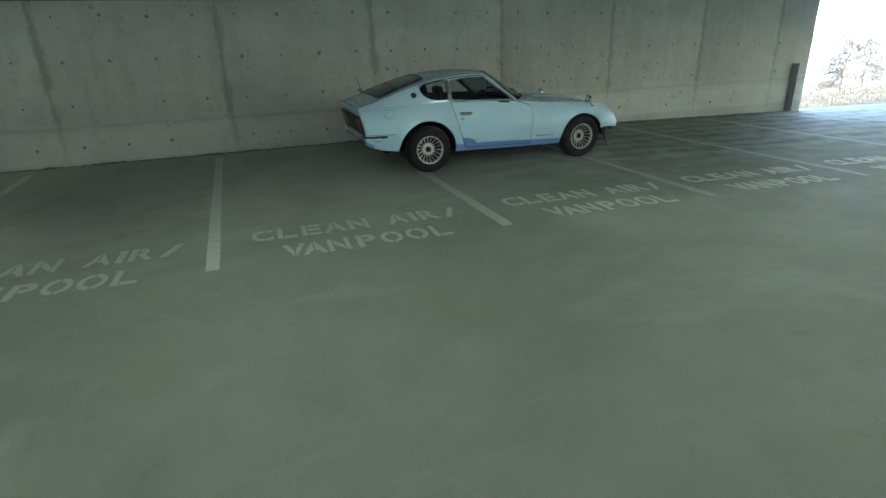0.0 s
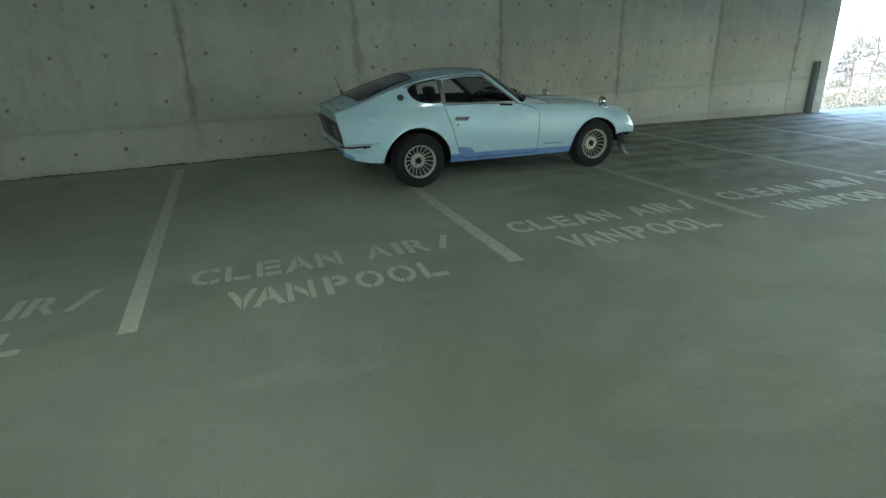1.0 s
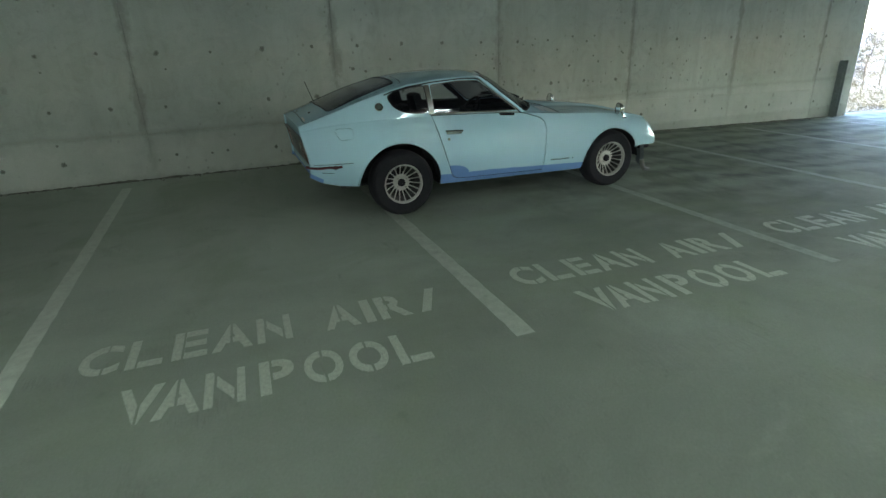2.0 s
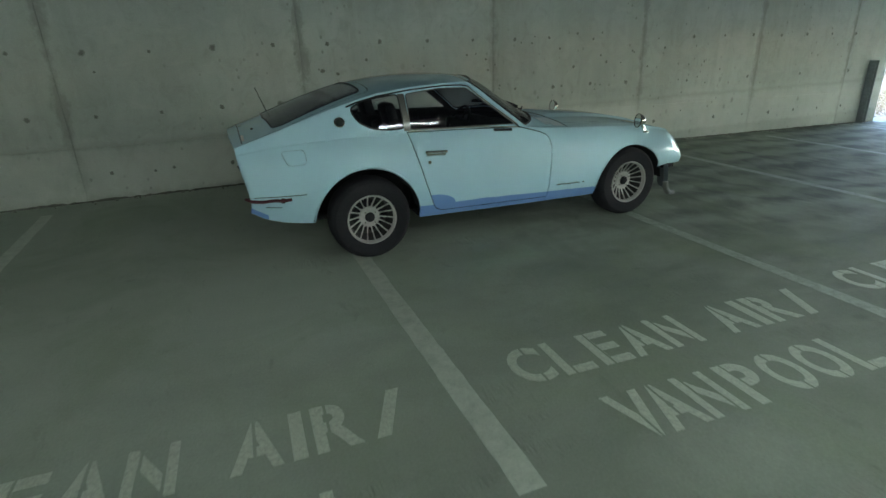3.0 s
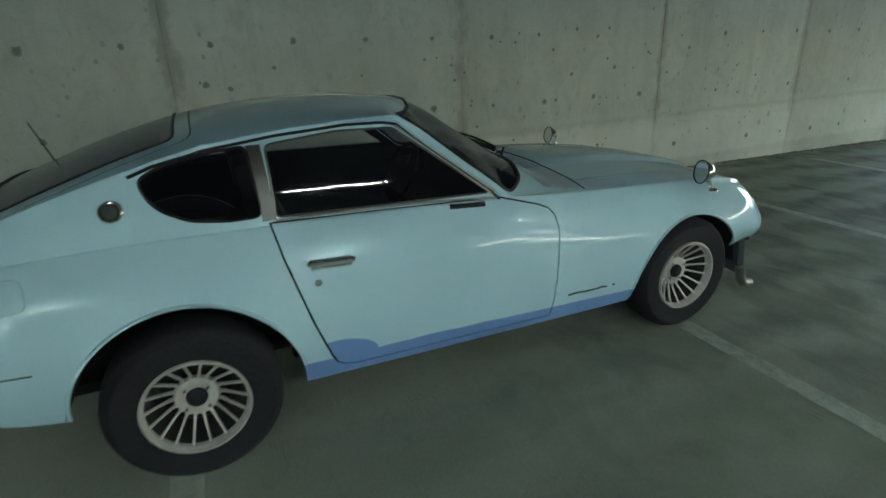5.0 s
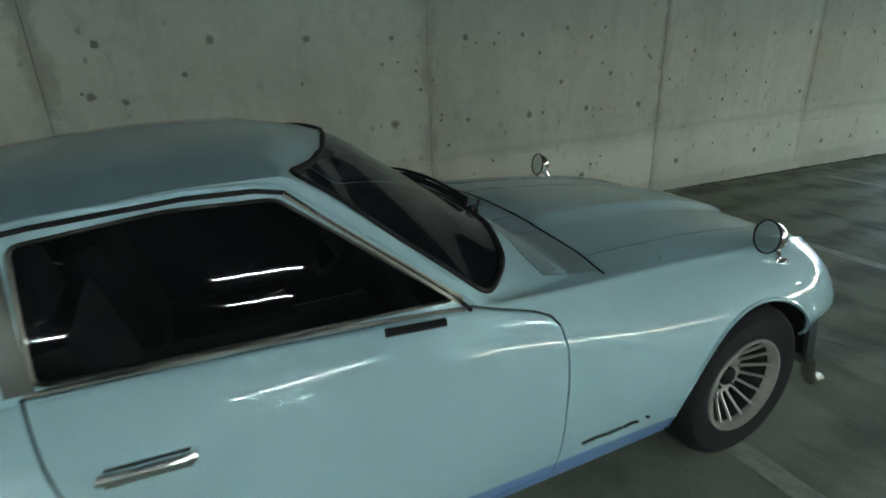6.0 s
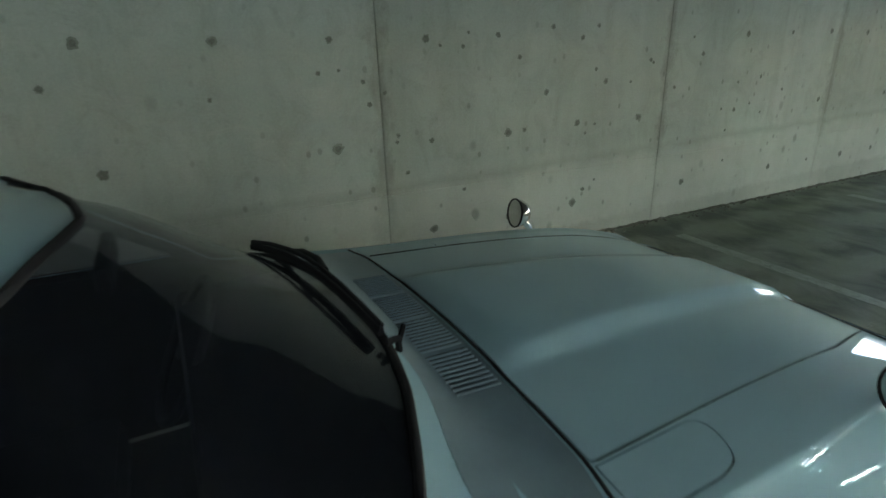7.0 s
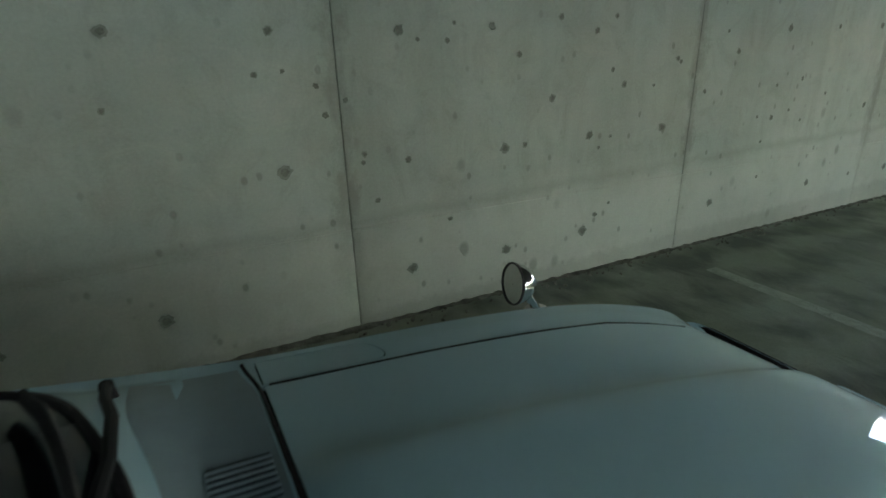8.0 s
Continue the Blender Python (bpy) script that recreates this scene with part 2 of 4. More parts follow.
def simple(name, colour, rough=0.5, metal=0.0, grain=0.0, scale=30.0):
    k = Mat(name, colour, rough, metal)
    if grain:
        dark = tuple(v * (1 - grain) for v in colour)
        f = k.ramp(k.noise(scale, 5, 0.65), [(0.3, 0.0), (0.7, 1.0)])
        k.set("Base Color", k.mix(f, dark, colour))
        k.bump(k.noise(scale * 3, 4, 0.6), 0.15, 0.002)
    return k.m


def glow(name, colour, strength):
    k = Mat(name, colour, 0.4)
    k.set("Emission Color", (*colour, 1)), k.set("Emission Strength", strength)
    return k.m


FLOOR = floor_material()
WALL = wall_material()
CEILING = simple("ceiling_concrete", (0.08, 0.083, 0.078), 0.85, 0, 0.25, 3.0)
# besides wear, tones step from stall to stall to level the light on them
LINE = paint_material("line_paint", (0.60, 0.655, 0.555), (0.33, 0.365, 0.305), 0.5)
LINE_DULL = paint_material("dull_line_paint", (0.50, 0.55, 0.465), (0.29, 0.322, 0.27), 0.6)
LINE_WORN = paint_material("worn_line_paint", (0.40, 0.445, 0.373), (0.21, 0.236, 0.198), 0.8)
LETTER_FRESH = paint_material("fresher_letter_paint", (0.53, 0.58, 0.485), (0.29, 0.325, 0.27), 0.65)
LETTER = paint_material("letter_paint", (0.56, 0.615, 0.51), (0.28, 0.313, 0.26), 0.72)
PAINT = car_paint()
# body paint darkened for the dark reflection seen on the cowl
COWL_SHADED = simple("cowl_paint_shaded", (0.245, 0.345, 0.405), 0.34, 0, 0.15, 12)
DARK = simple("cabin_trim", (0.007, 0.007, 0.009), 0.75, 0, 0.3, 40)
DARK.node_tree.nodes["Principled BSDF"].inputs["Specular IOR Level"].default_value = 0.2
LINER = simple("underseal", (0.015, 0.015, 0.017), 0.85, 0, 0.4, 20)
RUBBER = simple("tyre_rubber", (0.019, 0.019, 0.023), 0.8, 0, 0.35, 60)
RUBBER.node_tree.nodes["Principled BSDF"].inputs["Specular IOR Level"].default_value = 0.28
SEAL = simple("rubber_seal", (0.006, 0.006, 0.009), 0.8)
WORN_CHROME = simple("worn_chrome", (0.80, 0.82, 0.82), 0.26, 1.0, 0.1, 40)
CHROME = simple("chrome", (0.75, 0.75, 0.73), 0.12, 1.0)
ALLOY = simple("brushed_alloy", (0.62, 0.615, 0.575), 0.38, 0.45, 0.2, 50)
# inner rim darkened to stand for the shade between the spokes
BARREL = simple("shaded_inner_rim", (0.055, 0.054, 0.052), 0.6, 0.3, 0.4, 30)
POST = simple("window_post_metal", (0.12, 0.123, 0.115), 0.32, 0.9)
MIRROR = simple("mirror_glass", (0.85, 0.87, 0.87), 0.02, 1.0)
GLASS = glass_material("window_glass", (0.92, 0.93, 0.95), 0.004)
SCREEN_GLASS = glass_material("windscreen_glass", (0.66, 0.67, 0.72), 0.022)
HAZED = glass_material("hazed_rear_glass", (0.70, 0.72, 0.76), 0.16)
SATIN = simple("satin_chrome", (0.33, 0.335, 0.30), 0.40, 1.0)
LAMP_RED = simple("tail_lamp_red", (0.17, 0.005, 0.014), 0.2)
LAMP_DIM = simple("tail_lamp_amber", (0.10, 0.035, 0.035), 0.3)
LAMP_DARK = simple("tail_lamp_surround", (0.02, 0.016, 0.019), 0.5)
SCRAPE = simple("torn_red_strip", (0.15, 0.03, 0.045), 0.7, 0, 0.7, 45)
BADGE = simple("dark_emblem", (0.05, 0.07, 0.06), 0.35, 0.4)
VALANCE = simple("valance_grey_blue", (0.10, 0.125, 0.14), 0.4, 0, 0.3, 20)
STEEL = simple("painted_steel_post", (0.26, 0.30, 0.30), 0.55, 0, 0.35, 25)
TUBE = glow("tube_glow", (0.87, 1.0, 0.965), 6.4)
# row over the stalls set dimmer, to balance light on hood and flank
TUBE_DIM = glow("dim_tube_glow", (0.87, 1.0, 0.965), 3.5)
FAR_WALL = simple("grey_concrete_far", (0.14, 0.145, 0.135), 0.7, 0, 0.15, 2.0)
HOUSING = simple("lamp_housing", (0.7, 0.71, 0.69), 0.45)
BARK = simple("bark", (0.10, 0.08, 0.06), 0.9, 0, 0.4, 12)
LEAF = simple("leaf", (0.11, 0.10, 0.058), 0.6, 0, 0.3, 4)
ASPHALT = simple("outside_paving", (0.085, 0.088, 0.10), 0.85, 0, 0.25, 2)
HEDGE = simple("dry_hedge", (0.11, 0.103, 0.064), 0.8, 0, 0.3, 3)

# ---- building blocks ----
def mesh_of(bm, name, mats, sharp=30):
    me = bpy.data.meshes.new(name)
    bmesh.ops.recalc_face_normals(bm, faces=bm.faces[:])
    bm.to_mesh(me)
    bm.free()
    for m in (mats if isinstance(mats, (list, tuple)) else [mats]):
        me.materials.append(m)
    me.polygons.foreach_set("use_smooth", [sharp > 0] * len(me.polygons))
    if sharp > 0:
        me.set_sharp_from_angle(angle=radians(sharp))
    return me


def part(name, bm, material, parent, label="", sharp=30):
    """One mesh object, under a thing or under a part (parent None: at top level)."""
    ob = new(name, mesh_of(bm, name, material, sharp))
    ob.parent = parent
    return tagged(ob, label) if label else ob


def box(bm, x0, x1, y0, y1, z0, z1, bevel=0.0, m=None):
    g = bmesh.ops.create_cube(bm, size=1.0)
    t = Matrix.Translation(((x0 + x1) / 2, (y0 + y1) / 2, (z0 + z1) / 2)) @ Matrix.Diagonal((x1 - x0, y1 - y0, z1 - z0, 1))
    bmesh.ops.transform(bm, matrix=(m @ t if m else t), verts=g["verts"])
    if bevel:
        es = {e for v in g["verts"] for e in v.link_edges}
        bmesh.ops.bevel(bm, geom=list(es), offset=bevel, segments=2, profile=0.6, affect="EDGES")
    return bm


def cyl(bm, p, q, r0, r1=None, n=20, caps=True):
    p, q = Vector(p), Vector(q)
    m = Matrix.Translation((p + q) / 2) @ (q - p).to_track_quat("Z", "Y").to_matrix().to_4x4()
    bmesh.ops.create_cone(bm, cap_ends=caps, segments=n, radius1=r0, radius2=r0 if r1 is None else r1, depth=(q - p).length, matrix=m)
    return bm


def tube(bm, pts, r, n=6, closed=False, flat=1.0):
    """A round bead along a line of points."""
    pts = [Vector(p) for p in pts]
    k = len(pts)
    rings = []
    up = Vector((0.13, 0.21, 0.97))
    for i, p in enumerate(pts):
        a, b = (pts[i - 1], pts[(i + 1) % k]) if closed else (pts[max(i - 1, 0)], pts[min(i + 1, k - 1)])
        d = (b - a).normalized()
        u = d.cross(up).normalized()
        v = d.cross(u).normalized()
        rings.append([bm.verts.new(p + r * (math.cos(t) * u + flat * math.sin(t) * v)) for t in (2 * math.pi * j / n for j in range(n))])
    for i in range(k if closed else k - 1):
        a, b = rings[i], rings[(i + 1) % k]
        for j in range(n):
            bm.faces.new((a[j], a[(j + 1) % n], b[(j + 1) % n], b[j]))
    if not closed:
        bm.faces.new(rings[0]), bm.faces.new(rings[-1][::-1])
    return bm


def lathe(bm, profile, n=48, m=None, closed=False):
    """Turn a line of (radius, along) about the y axis."""
    rings = [[bm.verts.new((r * math.cos(2 * math.pi * j / n), a, r * math.sin(2 * math.pi * j / n))) for j in range(n)] for r, a in profile]
    last = len(rings) if closed else len(rings) - 1
    for i in range(last):
        a, b = rings[i], rings[(i + 1) % len(rings)]
        for j in range(n):
            bm.faces.new((a[j], a[(j + 1) % n], b[(j + 1) % n], b[j]))
    if m:
        bmesh.ops.transform(bm, matrix=m, verts=bm.verts[:])
    return bm


def structure(name, bm, material, label, category, sharp=30):
    return tagged(part(name, bm, material, None, sharp=sharp), label, category, kind="structure")


# ---- the parking deck ----
X0, X1, Y0 = -16.0, 30.0, -7.5
B = bmesh.new
fb = B()
fr = []
for i in range(93):
    fx = X0 + (X1 - X0) * i / 92
    fr.append([fb.verts.new((fx, fy, drop(fx) + fz)) for fy, fz in ((Y0, -0.25), (Y0, 0.0), (WALL_Y + 0.3, 0.0), (WALL_Y + 0.3, -0.25))])
for a, b in zip(fr, fr[1:]):
    for i in range(4):
        fb.faces.new((a[i], a[(i + 1) % 4], b[(i + 1) % 4], b[i]))
fb.faces.new(fr[0]), fb.faces.new(fr[-1][::-1])
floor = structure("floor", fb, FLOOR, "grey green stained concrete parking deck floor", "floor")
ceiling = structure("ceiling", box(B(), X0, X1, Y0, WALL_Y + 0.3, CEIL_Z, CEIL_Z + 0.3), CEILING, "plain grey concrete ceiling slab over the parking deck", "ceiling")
# unseen wall, added to close the deck off from the sky
structure("wall_west", box(B(), X0 - 0.25, X0, Y0, WALL_Y + 0.3, 0, CEIL_Z), WALL, "unseen plain concrete wall added to close the west end", "wall")


def banded_wall(name, a, b, along, at, bays, sill, head, mat, label):
    """A wall with a row of open bays between piers."""
    bm = B()

    def slab(u0, u1, z0, z1):
        if along == "x":
            box(bm, u0, u1, at - 0.25, at, z0, z1)
        else:
            box(bm, at, at + 0.25, u0, u1, z0, z1)
    slab(a, b, -0.8, sill), slab(a, b, head, CEIL_Z)
    edge = a
    for u0, u1 in bays:
        slab(edge, u0, sill, head)
        edge = u1
    slab(edge, b, sill, head)
    return structure(name, bm, mat, label, "wall")


banded_wall("wall_south", X0, X1, "x", Y0, [(10.6 + 3.9 * i, 14.3 + 3.9 * i) for i in range(5)], 1.24, 1.58, FAR_WALL, "grey concrete wall across the aisle with open bays")
banded_wall("wall_east", Y0, WALL_Y + 0.3, "y", X1, [(-7.0 + 4.2 * i, -3.4 + 4.2 * i) for i in range(4)], 0.85, 2.05, WALL, "concrete end wall with a row of open bays")
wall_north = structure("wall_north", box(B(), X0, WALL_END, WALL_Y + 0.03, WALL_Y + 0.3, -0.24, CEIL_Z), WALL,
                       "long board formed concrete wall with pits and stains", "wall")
ground = structure("ground", box(B(), -400, 400, -400, 500, -1.6, -0.95), ASPHALT, "pale sunlit paving outside the open side", "ground")

# ---- painted stall lines ----
LINES = ((-5.4, 0.10), (-2.86, 0.10), (-0.365, 0.10), (2.155, 0.11), (4.595, 0.10), (7.0, 0.10), (9.42, 0.10), (11.75, 0.10), (12.45, 0.10))


def stall_line(x, w):
    bm = B()
    rnd = random.Random(int(x * 100))
    n, ya, yb = 60, 4.83, 9.72
    rows = []
    for i in range(n + 1):
        y = ya + (yb - ya) * i / n
        j = 0.004
        rows.append([bm.verts.new((x + s * w / 2 + rnd.uniform(-j, j), y, drop(x + s * w / 2) + z)) for s, z in ((-1, 0.0005), (-1, 0.003), (1, 0.003), (1, 0.0005))])
    for a, b in zip(rows, rows[1:]):
        for i in range(3):
            bm.faces.new((a[i], a[i + 1], b[i + 1], b[i]))
    return tagged(part("stall_line", bm, LINE if x < 1 else LINE_DULL if x < 4 else LINE_WORN, None, sharp=0), "worn white painted stall line on the concrete floor", "road marking", group="stall lines")


for lx, lw in LINES:
    stall_line(lx, lw)


# ---- stencilled lettering ----
def glyph_mesh(ch):
    """One capital of the built-in font, cut by narrow bridges as a stencil is."""
    cu = bpy.data.curves.new("letter", "FONT")
    cu.body, cu.size, cu.offset, cu.resolution_u = ch, 1.0, 0.028, 5
    ob = new("letter", cu)
    dg = bpy.context.evaluated_depsgraph_get()
    me = bpy.data.meshes.new_from_object(ob.evaluated_get(dg))
    bm = B()
    bm.from_mesh(me)
    bpy.data.objects.remove(ob), bpy.data.meshes.remove(me), bpy.data.curves.remove(cu)
    xs, ys = [v.co.x for v in bm.verts], [v.co.y for v in bm.verts]
    lo, hi, yl, yh = min(xs), max(xs), min(ys), max(ys)
    for v in bm.verts:
        v.co.x, v.co.y = (v.co.x - lo) / (hi - lo), (v.co.y - yl) / (yh - yl)
    gaps = {"C": [("x", 0.62)], "O": [("x", 0.5)], "P": [("x", 0.34)], "R": [("x", 0.34)], "A": [("x", 0.47)],
            "L": [("x", 0.30)], "E": [("x", 0.30)], "N": [("x", 0.26), ("x", 0.76)], "V": [("x", 0.5)]}.get(ch, [])
    for axis, at in gaps:
        nrm = Vector((1, 0, 0)) if axis == "x" else Vector((0, 1, 0))
        w = 0.035
        for s in (-w, w):
            bmesh.ops.bisect_plane(bm, geom=bm.verts[:] + bm.edges[:] + bm.faces[:], plane_co=nrm * (at + s), plane_no=nrm)
        i = 0 if axis == "x" else 1
        doomed = [f for f in bm.faces if abs(f.calc_center_median()[i] - at) < w]
        bmesh.ops.delete(bm, geom=doomed, context="FACES")
    r = bmesh.ops.extrude_face_region(bm, geom=bm.faces[:])
    bmesh.ops.translate(bm, verts=[v for v in r["geom"] if isinstance(v, bmesh.types.BMVert)], vec=(0, 0, 0.003))
    return mesh_of(bm, "letter", LETTER, 0)


GLYPHS = {c: glyph_mesh(c) for c in "CLEANIRVPO"}
slash = B()
sv = [slash.verts.new(p) for p in ((0, 0, 0), (0.35, 0, 0), (1, 1, 0), (0.65, 1, 0))]
slash.faces.new(sv)
sr = bmesh.ops.extrude_face_region(slash, geom=slash.faces[:])
bmesh.ops.translate(slash, verts=[v for v in sr["geom"] if isinstance(v, bmesh.types.BMVert)], vec=(0, 0, 0.003))
GLYPHS["/"] = mesh_of(slash, "letter", LETTER, 0)
H = 0.292
ROW_1 = (("C", 0.0, .19), ("L", .225, .17), ("E", .44, .17), ("A", .635, .205), ("N", .865, .185), ("A", 1.235, .195), ("I", 1.465, .055), ("R", 1.555, .185), ("/", 1.79, .165))
ROW_2 = (("V", 0.0, .19), ("A", .16, .195), ("N", .37, .18), ("P", .615, .165), ("O", .825, .19), ("O", 1.05, .195), ("L", 1.285, .17))


def stall_words(x):
    words = new("stencilled_words")
    fall = (drop(x + 2.0) - drop(x)) / 2.0
    words.matrix_basis = pose(x, 5.368, drop(x) + 0.0008, 0, math.degrees(-math.atan(fall)), 0) @ pose(0, 0, 0, 0, 0, -1.8)
    tagged(words, "worn white stencilled words clean air vanpool on the floor", "road marking", group="stencilled stall words")
    for row, dx, dy in ((ROW_1, 0.0, 0.0), (ROW_2, 0.245, -0.492)):
        for ch, at, w in row:
            ob = new("letter", GLYPHS[ch])
            ob.parent = words
            if x < -1:
                ob.material_slots[0].link = "OBJECT"
                ob.material_slots[0].material = LETTER_FRESH
            ob.location, ob.scale = (dx + at, dy, 0), (w, H, 1)
    return words


for wx in (-5.06, -2.57, -0.06, 2.435, 4.82, 7.28, 9.7):
    stall_words(wx)


# ---- tube lights over the aisle ----
def tube_light(x, y, tube_mat, group):
    half = 0.60
    ob = new("ceiling_light")
    ob.location = (x, y, CEIL_Z)
    tagged(ob, "white fluorescent tube light under the concrete ceiling", "ceiling light", group=group)
    part("housing", box(B(), -half - .03, half + .03, -0.07, 0.07, -0.075, -0.002, 0.008), HOUSING, ob, "white sheet metal housing")
    part("tube", cyl(B(), (-half, 0, -0.098), (half, 0, -0.098), 0.019, n=12), tube_mat, ob, "glowing fluorescent tube")
    for e in (-half - .015, half + .015):
        part("end_cap", box(B(), e - 0.014, e + 0.014, -0.06, 0.06, -0.115, -0.074, 0.003), HOUSING, ob)
    return ob


for ty, tube_mat, group in zip(TUBE_Y, (TUBE_DIM, TUBE), ("tube lights over the stalls", "tube lights over the aisle")):
    first = tube_light(-10.5, ty, tube_mat, group)
    for i in range(1, 11):
        copy_thing(first, Matrix.Translation((-10.5 + 3.5 * i, ty, CEIL_Z)))


# ---- steel post at the end of the wall ----
post = new("corner_post")
post.location = (12.19, WALL_Y - 0.09, drop(12.2) + 0.002)
tagged(post, "dark grey steel post standing against the wall end", "post")
part("channel", box(box(box(B(), -0.045, 0.045, 0.045, 0.085, 0, 1.08, 0.006), -0.045, -0.032, -0.03, 0.046, 0, 1.08), 0.032, 0.045, -0.03, 0.046, 0, 1.08), STEEL, post)
part("base_plate", box(B(), -0.075, 0.075, -0.05, 0.089, 0.0, 0.012, 0.003), STEEL, post)
for bz in (0.10, 0.90):
    part("bracket", box(B(), 0.046, 0.095, 0.02, 0.06, bz, bz + 0.05, 0.004), STEEL, post)

# ---- the car: x ahead from the rear axle, y to its left, z up from the floor ----
def curve(*pairs):
    """A smooth line through (x, value) pairs that does not overshoot."""
    xs, ys = np.array([p[0] for p in pairs], float), np.array([p[1] for p in pairs], float)
    h, d = np.diff(xs), np.diff(ys) / np.diff(xs)
    m = np.zeros(len(xs))
    m[0], m[-1] = d[0], d[-1]
    for i in range(1, len(xs) - 1):
        if d[i - 1] * d[i] > 0:
            w1, w2 = 2 * h[i] + h[i - 1], h[i] + 2 * h[i - 1]
            m[i] = (w1 + w2) / (w1 / d[i - 1] + w2 / d[i])

    def f(x):
        x = min(max(x, xs[0]), xs[-1])
        i = min(int(np.searchsorted(xs, x, side="right")) - 1, len(xs) - 2)
        t = (x - xs[i]) / h[i]
        return float((2 * t**3 - 3 * t**2 + 1) * ys[i] + (t**3 - 2 * t**2 + t) * h[i] * m[i] + (3 * t**2 - 2 * t**3) * ys[i + 1] + (t**3 - t**2) * h[i] * m[i + 1])
    return f


def eased(f, reach=0.15):
    """The same line with its changes of bend spread out along the car."""
    def g(x):
        a = min(reach, x - TAIL, NOSE - x)
        if a < 0.001:
            return f(x)
        ws = [math.cos(math.pi * i / 12)**2 for i in range(-5, 6)]
        return sum(w * f(x + a * i / 5) for w, i in zip(ws, range(-5, 6))) / sum(ws)
    return g


BASE = 2.32                # wheelbase
HUB = 0.290                # height of the wheel centres
TAIL, NOSE = -0.82, 2.95
z_low = curve((-0.82, .385), (-0.72, .330), (-0.4, .290), (0.36, .235), (1.93, .225), (2.55, .34), (2.70, .40), (2.95, .385))
w_low = curve((-0.82, .64), (-0.5, .72), (0.36, .765), (1.9, .765), (2.5, .76), (2.8, .725), (2.95, .665))
w_mid = curve((-0.82, .70), (-0.5, .785), (0, .828), (0.6, .826), (1.2, .822), (1.8, .818), (2.3, .825), (2.65, .790), (2.85, .735), (2.95, .67))
z_blt = curve((-0.82, .790), (-0.6, .824), (-0.3, .848), (0, .857), (0.36, .856), (0.9, .848), (1.26, .836), (1.5, .812), (1.8, .787), (2.1, .772), (2.4, .752), (2.6, .733), (2.75, .709), (2.85, .688), (2.91, .664), (2.95, .628))
w_blt = curve((-0.82, .605), (-0.5, .662), (0, .690), (0.4, .704), (0.9, .718), (1.26, .726), (1.5, .705), (1.8, .675), (2.3, .65), (2.65, .61), (2.85, .56), (2.95, .51))
w_rail = curve((-0.82, .575), (-0.6, .588), (-0.3, .592), (0, .596), (0.36, .594), (0.7, .588), (0.88, .588), (1.1, .646), (1.26, .706), (1.36, .700), (1.5, .670), (1.8, .61), (2.3, .58), (2.65, .54), (2.85, .48), (2.95, .43))
z_rail = curve((-0.82, .834), (-0.6, .906), (-0.3, 1.010), (0, 1.096), (0.2, 1.137), (0.4, 1.163), (0.7, 1.185), (0.85, 1.186), (0.92, 1.150), (1.1, 1.004), (1.26, .872), (1.33, .832), (1.45, .815))
z_top = curve((-0.82, .868), (-0.6, .950), (-0.3, 1.070), (0, 1.158), (0.15, 1.190), (0.36, 1.217), (0.62, 1.231), (0.85, 1.226), (1.0, 1.212), (1.09, 1.192), (1.3, 1.062), (1.45, .962), (1.61, .856), (1.7, .79))
h_rail = curve((1.2, .815), (1.5, .812), (1.8, .795), (2.1, .784), (2.4, .763), (2.6, .740), (2.75, .711), (2.85, .680), (2.91, .645), (2.95, .602))
h_top = curve((1.2, .868), (1.6, .862), (1.76, .856), (2.1, .835), (2.4, .803), (2.6, .769), (2.75, .733), (2.87, .685), (2.95, .622))

z_low, w_low, w_mid, z_blt, w_blt = eased(z_low), eased(w_low), eased(w_mid), eased(z_blt), eased(w_blt, 0.10)


def smooth(a, b, x):
    t = min(max((x - a) / (b - a), 0), 1)
    return t * t * (3 - 2 * t)


